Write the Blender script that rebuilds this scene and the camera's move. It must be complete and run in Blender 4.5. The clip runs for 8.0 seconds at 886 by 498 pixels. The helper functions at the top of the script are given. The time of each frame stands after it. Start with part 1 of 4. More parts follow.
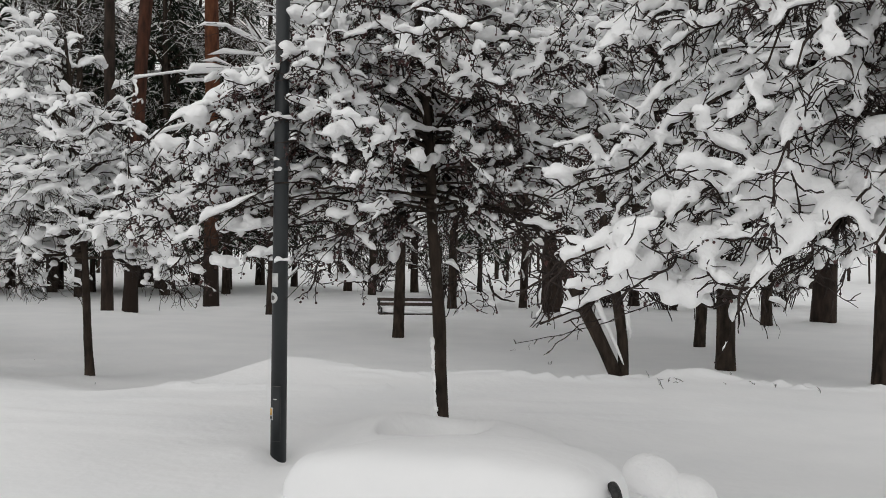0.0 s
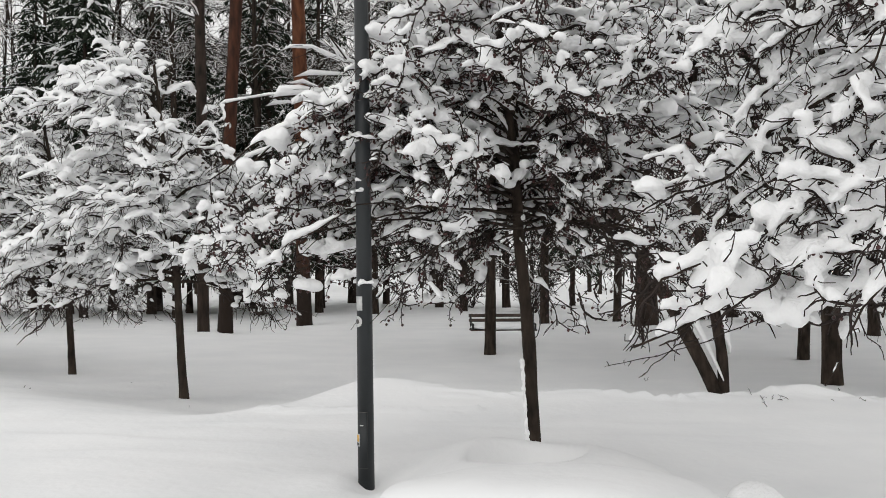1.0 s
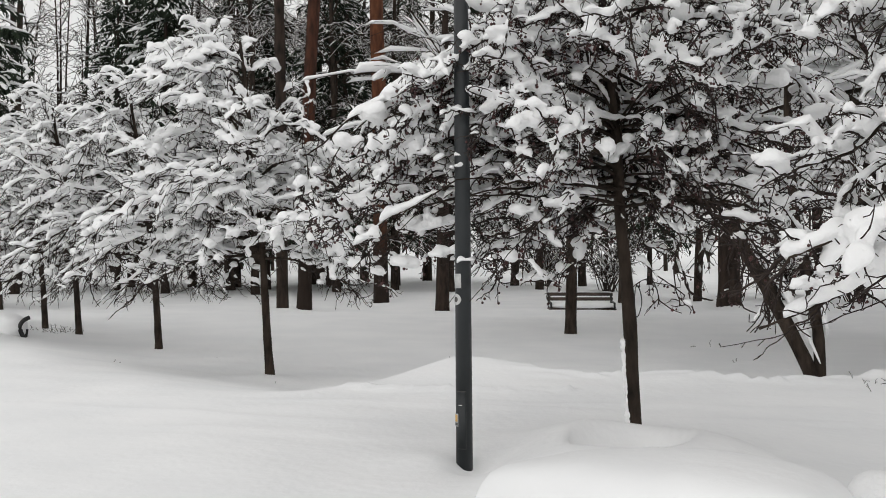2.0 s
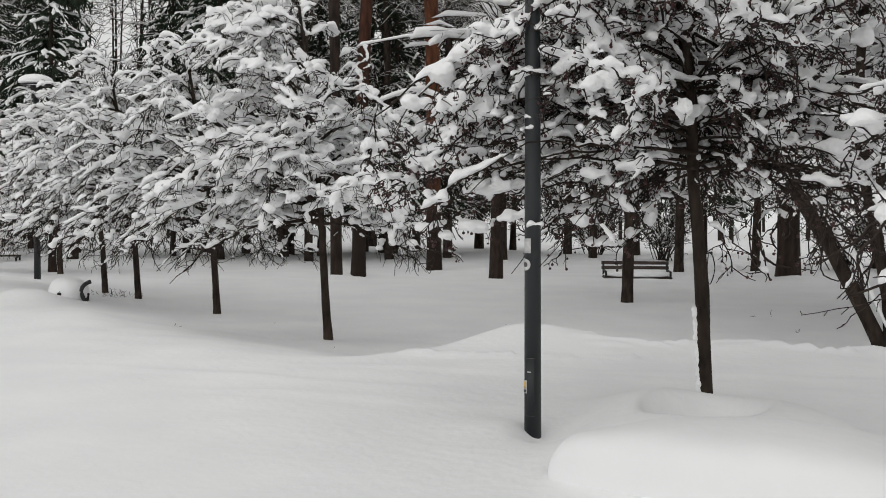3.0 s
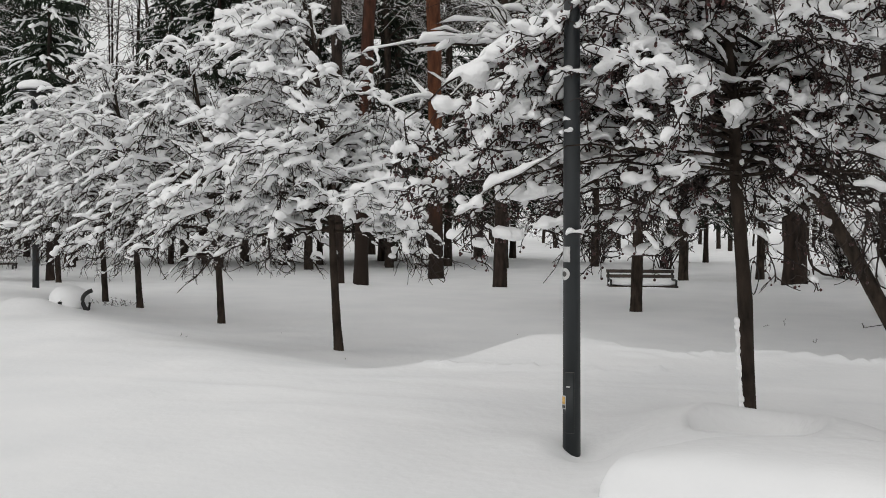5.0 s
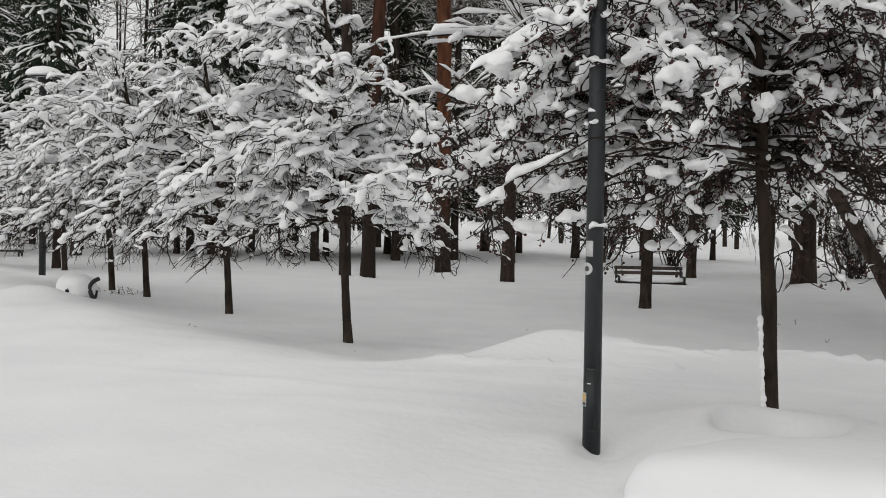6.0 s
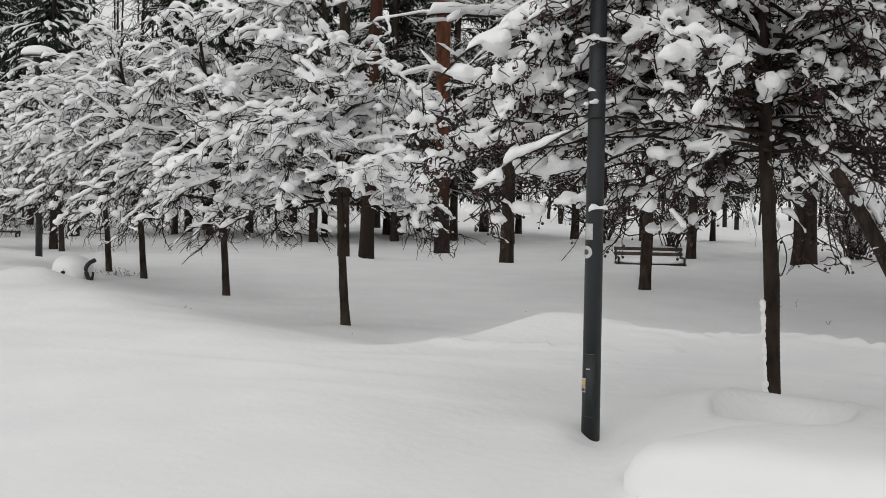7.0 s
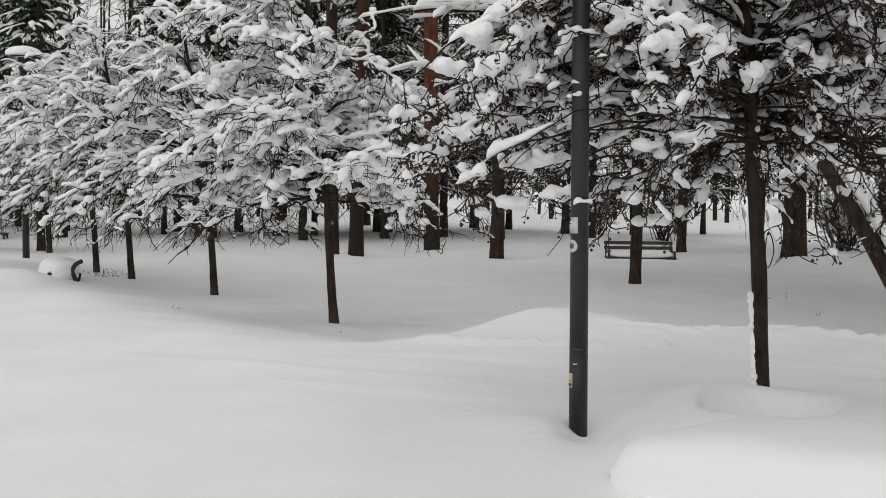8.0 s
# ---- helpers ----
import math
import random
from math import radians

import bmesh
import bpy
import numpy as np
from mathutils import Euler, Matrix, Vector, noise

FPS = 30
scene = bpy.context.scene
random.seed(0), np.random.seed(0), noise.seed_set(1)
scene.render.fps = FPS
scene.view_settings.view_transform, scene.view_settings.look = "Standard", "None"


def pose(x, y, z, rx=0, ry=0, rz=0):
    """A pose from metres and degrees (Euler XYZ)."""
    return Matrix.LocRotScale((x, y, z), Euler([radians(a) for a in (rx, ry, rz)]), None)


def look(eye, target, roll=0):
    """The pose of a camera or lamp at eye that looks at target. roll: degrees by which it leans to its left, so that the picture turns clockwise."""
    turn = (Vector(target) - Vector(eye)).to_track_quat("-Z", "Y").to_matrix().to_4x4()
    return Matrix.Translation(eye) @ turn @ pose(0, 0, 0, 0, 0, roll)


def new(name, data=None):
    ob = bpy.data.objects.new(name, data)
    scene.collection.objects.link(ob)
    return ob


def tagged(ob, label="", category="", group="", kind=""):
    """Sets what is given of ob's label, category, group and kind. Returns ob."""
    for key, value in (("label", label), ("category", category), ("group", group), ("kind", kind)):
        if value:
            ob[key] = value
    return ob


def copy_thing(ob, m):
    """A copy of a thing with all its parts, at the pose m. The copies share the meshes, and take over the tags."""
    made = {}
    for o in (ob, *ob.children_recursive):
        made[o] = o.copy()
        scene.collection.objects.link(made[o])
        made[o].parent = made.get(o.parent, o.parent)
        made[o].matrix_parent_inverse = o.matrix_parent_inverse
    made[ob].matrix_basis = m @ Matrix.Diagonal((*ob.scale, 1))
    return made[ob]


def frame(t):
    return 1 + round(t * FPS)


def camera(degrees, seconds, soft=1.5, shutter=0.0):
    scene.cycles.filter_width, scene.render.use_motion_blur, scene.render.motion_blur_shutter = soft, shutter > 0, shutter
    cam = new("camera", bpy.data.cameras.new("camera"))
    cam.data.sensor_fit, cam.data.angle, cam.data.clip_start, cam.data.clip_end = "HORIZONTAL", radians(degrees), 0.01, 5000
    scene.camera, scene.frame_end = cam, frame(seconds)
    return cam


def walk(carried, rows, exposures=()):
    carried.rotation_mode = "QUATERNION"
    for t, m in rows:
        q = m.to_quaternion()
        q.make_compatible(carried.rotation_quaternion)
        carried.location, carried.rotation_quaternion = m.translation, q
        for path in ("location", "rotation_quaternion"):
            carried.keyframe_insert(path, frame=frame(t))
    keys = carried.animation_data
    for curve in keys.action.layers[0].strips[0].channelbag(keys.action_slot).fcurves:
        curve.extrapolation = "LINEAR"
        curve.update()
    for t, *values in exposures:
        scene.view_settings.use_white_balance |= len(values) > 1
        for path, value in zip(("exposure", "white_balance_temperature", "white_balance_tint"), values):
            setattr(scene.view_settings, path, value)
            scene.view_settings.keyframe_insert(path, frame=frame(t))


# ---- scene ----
cam = camera(46.4, 8.0, soft=0.9)
PATH = [
    (0, (0.097, 0.055, 1.412), (0.109, 2.055, 1.417), 1.2),
    (0.2, (0.105, 0.058, 1.427), (0.102, 2.056, 1.521), 1.1),
    (0.5, (0.107, 0.159, 1.447), (0.069, 2.157, 1.542), 0.4),
    (1, (0.125, 0.264, 1.447), (-0.04, 2.257, 1.478), -0.1),
    (1.2, (0.102, 0.356, 1.449), (-0.136, 2.342, 1.462), -0.2),
    (2.3, (-0.134, 0.412, 1.422), (-0.437, 2.389, 1.397), 0.1),
    (2.5, (-0.167, 0.427, 1.41), (-0.475, 2.403, 1.369), 0.1),
    (3, (-0.21, 0.483, 1.411), (-0.604, 2.442, 1.338), 0.4),
    (3.5, (-0.207, 0.573, 1.42), (-0.684, 2.515, 1.42), -0.6),
    (4, (-0.225, 0.637, 1.416), (-0.687, 2.583, 1.397), -0.4),
    (4.5, (-0.36, 0.694, 1.403), (-0.779, 2.65, 1.385), 0.0),
    (4.7, (-0.426, 0.718, 1.402), (-0.82, 2.678, 1.357), -0.1),
    (5.8, (-0.604, 0.743, 1.39), (-0.987, 2.705, 1.322), 1.5),
    (6, (-0.617, 0.822, 1.386), (-1.007, 2.783, 1.317), 1.3),
    (6.5, (-0.624, 0.881, 1.398), (-1.02, 2.84, 1.323), 1.3),
    (7, (-0.624, 0.944, 1.397), (-1.012, 2.903, 1.29), 1.3),
    (7.5, (-0.606, 0.981, 1.391), (-0.996, 2.939, 1.273), 0.9),
    (8, (-0.594, 1.015, 1.388), (-0.966, 2.977, 1.275), 0.6),
]
walk(cam, [(t, look(eye, target, roll)) for t, eye, target, roll in PATH],
     exposures=((0, -0.4), (0.5, -0.14), (1.0, -0.1), (2.5, -0.27), (3.0, -0.36), (3.5, -0.34), (8.0, -0.35)))

# ---- world and light: overcast winter day ----
world = bpy.data.worlds.new("overcast_sky")
scene.world = world
world.use_nodes = True
wn, wl = world.node_tree.nodes, world.node_tree.links
wn.clear()
w_out, w_bg, w_hsv, w_sky = wn.new("ShaderNodeOutputWorld"), wn.new("ShaderNodeBackground"), wn.new("ShaderNodeHueSaturation"), wn.new("ShaderNodeTexSky")
w_sky.sky_type, w_sky.sun_disc = "NISHITA", False
w_sky.sun_elevation, w_sky.sun_rotation = radians(30), radians(206)
w_sky.air_density, w_sky.dust_density, w_sky.ozone_density = 1.0, 6.0, 1.0
w_hsv.inputs["Saturation"].default_value = 0.08
w_bg.inputs["Strength"].default_value = 0.15
# a closed cloud deck evens the sky out
w_mix = wn.new("ShaderNodeMix")
w_mix.data_type = "RGBA"
w_mix.inputs["Factor"].default_value = 0.9
w_mix.inputs["B"].default_value = (6.38, 6.36, 6.31, 1)
wl.new(w_sky.outputs[0], w_hsv.inputs["Color"])
wl.new(w_hsv.outputs[0], w_mix.inputs["A"])
wl.new(w_mix.outputs["Result"], w_bg.inputs["Color"])
wl.new(w_bg.outputs[0], w_out.inputs["Surface"])

sun = new("sun", bpy.data.lights.new("sun", "SUN"))
sun.data.energy, sun.data.angle, sun.data.color = 0.24, radians(80), (1.0, 0.97, 0.93)
sun.matrix_world = look((-20, -34, 27), (0, 8, 0))
scene.view_settings.exposure = -0.4


# ---- materials ----
def material(name, rough=0.8, metal=0.0):
    m = bpy.data.materials.new(name)
    m.use_nodes = True
    n, l = m.node_tree.nodes, m.node_tree.links
    b = n["Principled BSDF"]
    b.inputs["Roughness"].default_value, b.inputs["Metallic"].default_value = rough, metal
    return m, n, l, b


def mottled(name, dark, light, scale, rough=0.85, bump=0.0, bump_scale=40.0, stretch=(1, 1, 1), metal=0.0, spec=0.5):
    """Two tones mixed by a coarse and a fine noise, with relief."""
    m, n, l, b = material(name, rough, metal)
    b.inputs["Specular IOR Level"].default_value = spec
    co, mp = n.new("ShaderNodeTexCoord"), n.new("ShaderNodeMapping")
    mp.inputs["Scale"].default_value = stretch
    l.new(co.outputs["Object"], mp.inputs["Vector"])
    a = n.new("ShaderNodeTexNoise")
    a.inputs["Scale"].default_value, a.inputs["Detail"].default_value = scale, 6.0
    l.new(mp.outputs[0], a.inputs["Vector"])
    ramp = n.new("ShaderNodeValToRGB")
    ramp.color_ramp.elements[0].position, ramp.color_ramp.elements[1].position = 0.32, 0.68
    ramp.color_ramp.elements[0].color, ramp.color_ramp.elements[1].color = (*dark, 1), (*light, 1)
    l.new(a.outputs["Fac"], ramp.inputs["Fac"])
    l.new(ramp.outputs["Color"], b.inputs["Base Color"])
    if bump:
        f, bp = n.new("ShaderNodeTexNoise"), n.new("ShaderNodeBump")
        f.inputs["Scale"].default_value, f.inputs["Detail"].default_value = bump_scale, 5.0
        l.new(mp.outputs[0], f.inputs["Vector"])
        bp.inputs["Strength"].default_value, bp.inputs["Distance"].default_value = bump, 0.02
        l.new(f.outputs["Fac"], bp.inputs["Height"])
        l.new(bp.outputs["Normal"], b.inputs["Normal"])
    return m


SNOW = mottled("fresh_snow", (0.92, 0.922, 0.925), (0.965, 0.965, 0.965), 6.0, 0.7, 0.55, 38.0, spec=0.2)
GROUND_SNOW = mottled("ground_snow", (0.87, 0.875, 0.88), (0.93, 0.93, 0.93), 0.9, 0.75, 0.32, 11.0, spec=0.2)
BARK = mottled("dark_bark", (0.012, 0.0092, 0.0072), (0.056, 0.041, 0.031), 11.0, 0.9, 0.9, 30.0, (1, 1, 0.35), spec=0.2)
TWIG = mottled("twig_bark", (0.018, 0.014, 0.0125), (0.055, 0.041, 0.036), 14.0, 0.85, spec=0.2)
PINE = mottled("pine_bark", (0.045, 0.018, 0.011), (0.16, 0.062, 0.03), 7.0, 0.9, 1.0, 18.0, (1, 1, 0.3), spec=0.2)
PINE_RED = mottled("pine_bark_red", (0.022, 0.011, 0.008), (0.085, 0.034, 0.02), 7.0, 0.9, 1.0, 18.0, (1, 1, 0.3), spec=0.2)
# grey-brown plates at the foot give way to thin orange bark higher up
for bark in (PINE, PINE_RED):
    pn, pl_ = bark.node_tree.nodes, bark.node_tree.links
    p_co, p_sep, p_map, p_mix = pn.new("ShaderNodeTexCoord"), pn.new("ShaderNodeSeparateXYZ"), pn.new("ShaderNodeMapRange"), pn.new("ShaderNodeMix")
    p_mix.data_type = "RGBA"
    p_map.inputs["From Min"].default_value, p_map.inputs["From Max"].default_value = 1.2, 4.2
    p_mix.inputs["A"].default_value = (0.026, 0.018, 0.014, 1)
    pl_.new(p_co.outputs["Object"], p_sep.inputs[0])
    pl_.new(p_sep.outputs["Z"], p_map.inputs["Value"])
    pl_.new(p_map.outputs[0], p_mix.inputs["Factor"])
    pl_.new(next(n for n in pn if n.type == "VALTORGB").outputs["Color"], p_mix.inputs["B"])
    pl_.new(p_mix.outputs["Result"], pn["Principled BSDF"].inputs["Base Color"])
PINE_LOW = mottled("pine_bark_grey", (0.016, 0.012, 0.010), (0.052, 0.036, 0.028), 7.0, 0.9, 1.0, 18.0, (1, 1, 0.3), spec=0.2)
NEEDLE = mottled("conifer_needles", (0.012, 0.018, 0.012), (0.035, 0.05, 0.03), 5.0, 0.8, spec=0.2)
BERRY = mottled("dried_crab_apple", (0.025, 0.009, 0.009), (0.075, 0.02, 0.017), 40.0, 0.5)
POLE = mottled("grey_pole_paint", (0.011, 0.014, 0.0155), (0.020, 0.0235, 0.026), 5.0, 0.5, 0.05, 60.0, (1, 1, 0.4))
IRON = mottled("black_cast_iron", (0.010, 0.010, 0.010), (0.028, 0.027, 0.026), 20.0, 0.6, 0.3, 60.0)
WOOD = mottled("weathered_bench_wood", (0.03, 0.022, 0.018), (0.085, 0.06, 0.048), 12.0, 0.8, 0.4, 40.0, (0.3, 1, 1))
PAPER = mottled("pale_sticker", (0.42, 0.43, 0.43), (0.6, 0.6, 0.59), 30.0, 0.6)
YELLOW = mottled("warning_yellow", (0.60, 0.36, 0.10), (0.7, 0.45, 0.14), 30.0, 0.6)
INK = mottled("sticker_print", (0.05, 0.05, 0.05), (0.09, 0.085, 0.08), 30.0, 0.6)


# ---- mesh helpers ----
def mesh_np(name, V, Q, mat, smooth=True, T=None):
    """A mesh from arrays of places, quads and triangles."""
    me = bpy.data.meshes.new(name)
    Q = np.asarray(Q, dtype=np.int32).reshape(-1, 4)
    T = np.zeros((0, 3), np.int32) if T is None else np.asarray(T, dtype=np.int32).reshape(-1, 3)
    me.vertices.add(len(V))
    me.vertices.foreach_set("co", np.asarray(V, dtype=np.float32).ravel())
    me.loops.add(Q.size + T.size)
    me.loops.foreach_set("vertex_index", np.concatenate([Q.ravel(), T.ravel()]))
    me.polygons.add(len(Q) + len(T))
    me.polygons.foreach_set("loop_start", np.concatenate([np.arange(len(Q)) * 4, Q.size + np.arange(len(T)) * 3]).astype(np.int32))
    me.polygons.foreach_set("use_smooth", np.full(len(Q) + len(T), smooth))
    me.update(calc_edges=True)
    me.validate()
    me.materials.append(mat)
    return me


def part(name, me, parent=None, label="", kind=""):
    ob = new(name, me)
    ob.parent = parent
    return tagged(ob, label, kind=kind)


def bm_mesh(name, bm, mat, smooth=False):
    me = bpy.data.meshes.new(name)
    bm.to_mesh(me)
    bm.free()
    for p in me.polygons:
        p.use_smooth = smooth
    me.materials.append(mat)
    return me


def box(bm, size, at, turn=(0, 0, 0), bevel=0.0):
    made = bmesh.ops.create_cube(bm, size=1.0, matrix=pose(*at, *turn) @ Matrix.Diagonal((*size, 1)))
    if bevel:
        edges = list({e for v in made["verts"] for e in v.link_edges})
        bmesh.ops.bevel(bm, geom=edges, offset=bevel, segments=2, affect="EDGES")


def thing(name, at, label, category, group="", turn=0.0, size=1.0):
    ob = new(name)
    ob.matrix_world = pose(*at, 0, 0, turn) @ Matrix.Scale(size, 4)
    ob.empty_display_size = 0.2
    return tagged(ob, label, category, group)


def unit(v):
    return v / np.maximum(np.linalg.norm(v, axis=-1, keepdims=True), 1e-9)


def frames_of(P):
    """Tangent, level side and upper direction along paths."""
    t = unit(np.gradient(P, axis=1))
    ref = np.broadcast_to(np.array([0, 0, 1.0]), t.shape)
    side = np.cross(t, ref)
    bad = np.linalg.norm(side, axis=-1, keepdims=True) < 0.15
    side = unit(np.where(bad, np.cross(t, np.broadcast_to(np.array([1.0, 0.2, 0]), t.shape)), side))
    return t, side, np.cross(side, t)


def skin(P, A, U, sides):
    """Faces round rings; A and U: side and upper offsets of every ring point (M, N, sides, 3)."""
    M, N = P.shape[:2]
    V = (P[:, :, None] + A + U).reshape(-1, 3)
    i = np.arange(M)[:, None, None] * (N * sides) + np.arange(N - 1)[None, :, None] * sides
    k = np.arange(sides)[None, None, :]
    k2 = (k + 1) % sides
    Q = np.stack([i + k, i + k2, i + k2 + sides, i + k + sides], -1).reshape(-1, 4)
    return V, Q


def wood_tubes(P, R, sides):
    _, side, up = frames_of(P)
    a = np.arange(sides) * 2 * np.pi / sides
    A = side[:, :, None] * (R[..., None] * np.cos(a))[..., None]
    U = up[:, :, None] * (R[..., None] * np.sin(a))[..., None]
    return skin(P, A, U, sides)


def ripple(rng, M, N, low=1.0, high=5.0, s=None):
    """Uneven values about 0 along M paths."""
    s = np.linspace(0, 1, N)[None] if s is None else s
    out = np.zeros((M, N))
    for amp in (0.5, 0.35, 0.25):
        out += amp * np.sin(2 * np.pi * (rng.uniform(low, high, (M, 1)) * s + rng.uniform(0, 1, (M, 1))))
    return out


def resample(P, N, lo=0.0, hi=1.0):
    """The stretch lo to hi of the paths at N places, closer together at both ends."""
    lo, hi = np.broadcast_to(lo, len(P))[:, None], np.broadcast_to(hi, len(P))[:, None]
    s = lo + (hi - lo) * (0.5 - 0.5 * np.cos(np.pi * np.linspace(0, 1, N)))[None]
    f = np.clip(s, 0, 1) * (P.shape[1] - 1.0001)
    i = f.astype(int)
    m = np.arange(len(P))[:, None]
    return P[m, i] + (P[m, i + 1] - P[m, i]) * (f - i)[..., None]


def snow_tubes(rng, P, W, N=9, sides=7, lift=0.35, tall=0.75, lo=0.0, hi=0.92, freq=(0.5, 1.6)):
    """Lumpy rounded loaves of snow lying on paths: W the half width of each."""
    P = resample(P, N, lo, hi)
    M = len(P)
    t, side, up = frames_of(P)
    up = unit(0.5 * up + np.array([0, 0, 0.5]))
    L = np.linalg.norm(np.diff(P, axis=1), axis=-1).sum(1)[:, None]
    s = (0.5 - 0.5 * np.cos(np.pi * np.linspace(0, 1, N)))[None]
    e = np.clip(W[:, None] * 1.3 / L, 0.06, 0.5)
    d = np.minimum(s, 1 - s) / e
    ends = np.sqrt(np.clip(1 - (1 - np.clip(d, 0, 1)) ** 2, 0, 1))
    w = W[:, None] * np.clip(0.85 + 0.6 * ripple(rng, M, N, *freq, s=s), 0.35, None) * ends + 0.0006
    a = np.arange(sides) * 2 * np.pi / sides + 0.3
    sn = np.where(np.sin(a) < 0, np.sin(a) * 0.45, np.sin(a)) * tall
    jit = 1 + rng.normal(0, 0.05, (M, N, sides))
    C = P + up * (w * lift)[..., None] + side * (0.3 * W[:, None] * ripple(rng, M, N, 0.3, 1.2, s=s))[..., None]
    A = side[:, :, None] * (w[..., None] * np.cos(a) * jit)[..., None]
    U = up[:, :, None] * (w[..., None] * sn * jit)[..., None]
    return skin(C, A, U, sides)


def ridge(rng, P, W, N=16, sides=8, tall=0.8, lo=0.0, hi=0.97, gap=0.25, knob=0.22, reach=(0.5, 0.82), base=0.12):
    """Knobby ribs of snow that rest on the branches P and leave the wood bare beneath; W: half widths. None lies where a branch is
    steep; gap: the share of a branch from which it has dropped."""
    P = resample(P, N, lo, hi)
    M = len(P)
    t, side, up = frames_of(P)
    up = unit(0.35 * up + np.array([0, 0, 0.65]))
    L = np.linalg.norm(np.diff(P, axis=1), axis=-1).sum(1)[:, None]
    s = (0.5 - 0.5 * np.cos(np.pi * np.linspace(0, 1, N)))[None]
    e = np.clip(W[:, None] * 1.1 / L, 0.05, 0.5)
    d = np.minimum(s, 1 - s) / e
    ends = np.sqrt(np.clip(1 - (1 - np.clip(d, 0, 1)) ** 2, 0, 1))
    steep = np.clip((reach[1] - np.abs(t[..., 2])) / (reach[1] - reach[0]), 0, 1) ** 0.5
    beads = np.sin(2 * np.pi * (np.clip(L / (3.2 * W[:, None]), 0.4, N / 4) * s + rng.uniform(0, 1, (M, 1))) + 1.2 * ripple(rng, M, N, 0.6, 2.0, s=s))
    loss = np.clip((ripple(rng, M, N, 0.5, 1.8, s=s) + 1.15 - 2.1 * gap) / 0.35, 0, 1)
    w = W[:, None] * (0.92 + knob * beads + 0.18 * ripple(rng, M, N, 0.4, 1.2, s=s)) * ends * steep * np.sqrt(loss) + 0.0004
    a = np.arange(sides) * 2 * np.pi / sides + 0.25
    sn = np.where(np.sin(a) < 0, np.sin(a) * 0.4, np.sin(a)) * tall
    jit = 1 + rng.normal(0, 0.06, (M, N, sides))
    C = P + up * (w * tall * 0.3 + base * w)[..., None] + side * (0.25 * W[:, None] * ripple(rng, M, N, 0.3, 1.5, s=s))[..., None]
    A = side[:, :, None] * (w[..., None] * np.cos(a) * jit)[..., None]
    U = up[:, :, None] * (w[..., None] * sn * jit)[..., None]
    return skin(C, A, U, sides)


def join(chunks):
    V, Q, n = [], [], 0
    for v, q in chunks:
        V.append(v)
        Q.append(q + n)
        n += len(v)
    return np.concatenate(V), np.concatenate(Q)


def along(P, idx, s):
    """Places and tangents at the fraction s of the paths idx."""
    N = P.shape[1]
    f = np.clip(s, 0, 0.999) * (N - 1)
    i = f.astype(int)
    a, b = P[idx, i], P[idx, i + 1]
    return a + (b - a) * (f - i)[:, None], unit(b - a)


def grow(rng, S, D, L, N, droop, wiggle):
    """Paths from S that set out along D, bend down by droop and wander."""
    M = len(S)
    P = np.zeros((M, N, 3))
    P[:, 0] = S
    d = unit(D)
    step = (L / (N - 1))[:, None]
    for k in range(1, N):
        d = unit(d + rng.normal(0, wiggle, (M, 3)) + np.array([0, 0, -1.0]) * (droop / (N - 1)) * (0.5 + k / N))
        P[:, k] = P[:, k - 1] + d * step
    return P


def sprout(rng, P, count, lo, hi, length, spread, lift, N, droop, wiggle, taper=0.6):
    """Side shoots on the paths P: count in all, more on long paths, evenly spread along them, fanned out mostly level."""
    run = np.linalg.norm(np.diff(P, axis=1), axis=-1).sum(1)
    idx = np.sort(rng.choice(len(P), count, p=run / run.sum()))
    k = np.arange(count)
    s = lo + (hi - lo) * ((k * 0.618034 + rng.uniform(0, 0.1, count)) % 1)
    S, t = along(P, idx, s)
    sgn = np.where(k % 2 == 0, -1.0, 1.0)[:, None]
    side = unit(np.cross(t, np.array([0, 0, 1.0])) + rng.normal(0, 0.25, (count, 3)))
    ang = rng.uniform(*spread, count)[:, None]
    D = t * np.cos(ang) + side * np.sin(ang) * sgn + np.array([0, 0, 1.0]) * rng.normal(lift[0], lift[1], (count, 1))
    L = rng.uniform(*length, count) * (1 - taper * (s - lo) / max(hi - lo, 1e-6))
    return grow(rng, S, D, L, N, droop, wiggle)


def arcs(rows, N=14):
    """Boughs through three places each."""
    out = []
    for a, b, c in rows:
        a, b, c = np.array(a, float), np.array(b, float), np.array(c, float)
        ctrl = 2 * b - 0.5 * (a + c)
        s = np.linspace(0, 1, N)[:, None]
        out.append((1 - s) ** 2 * a + 2 * s * (1 - s) * ctrl + s**2 * c)
    return np.array(out)


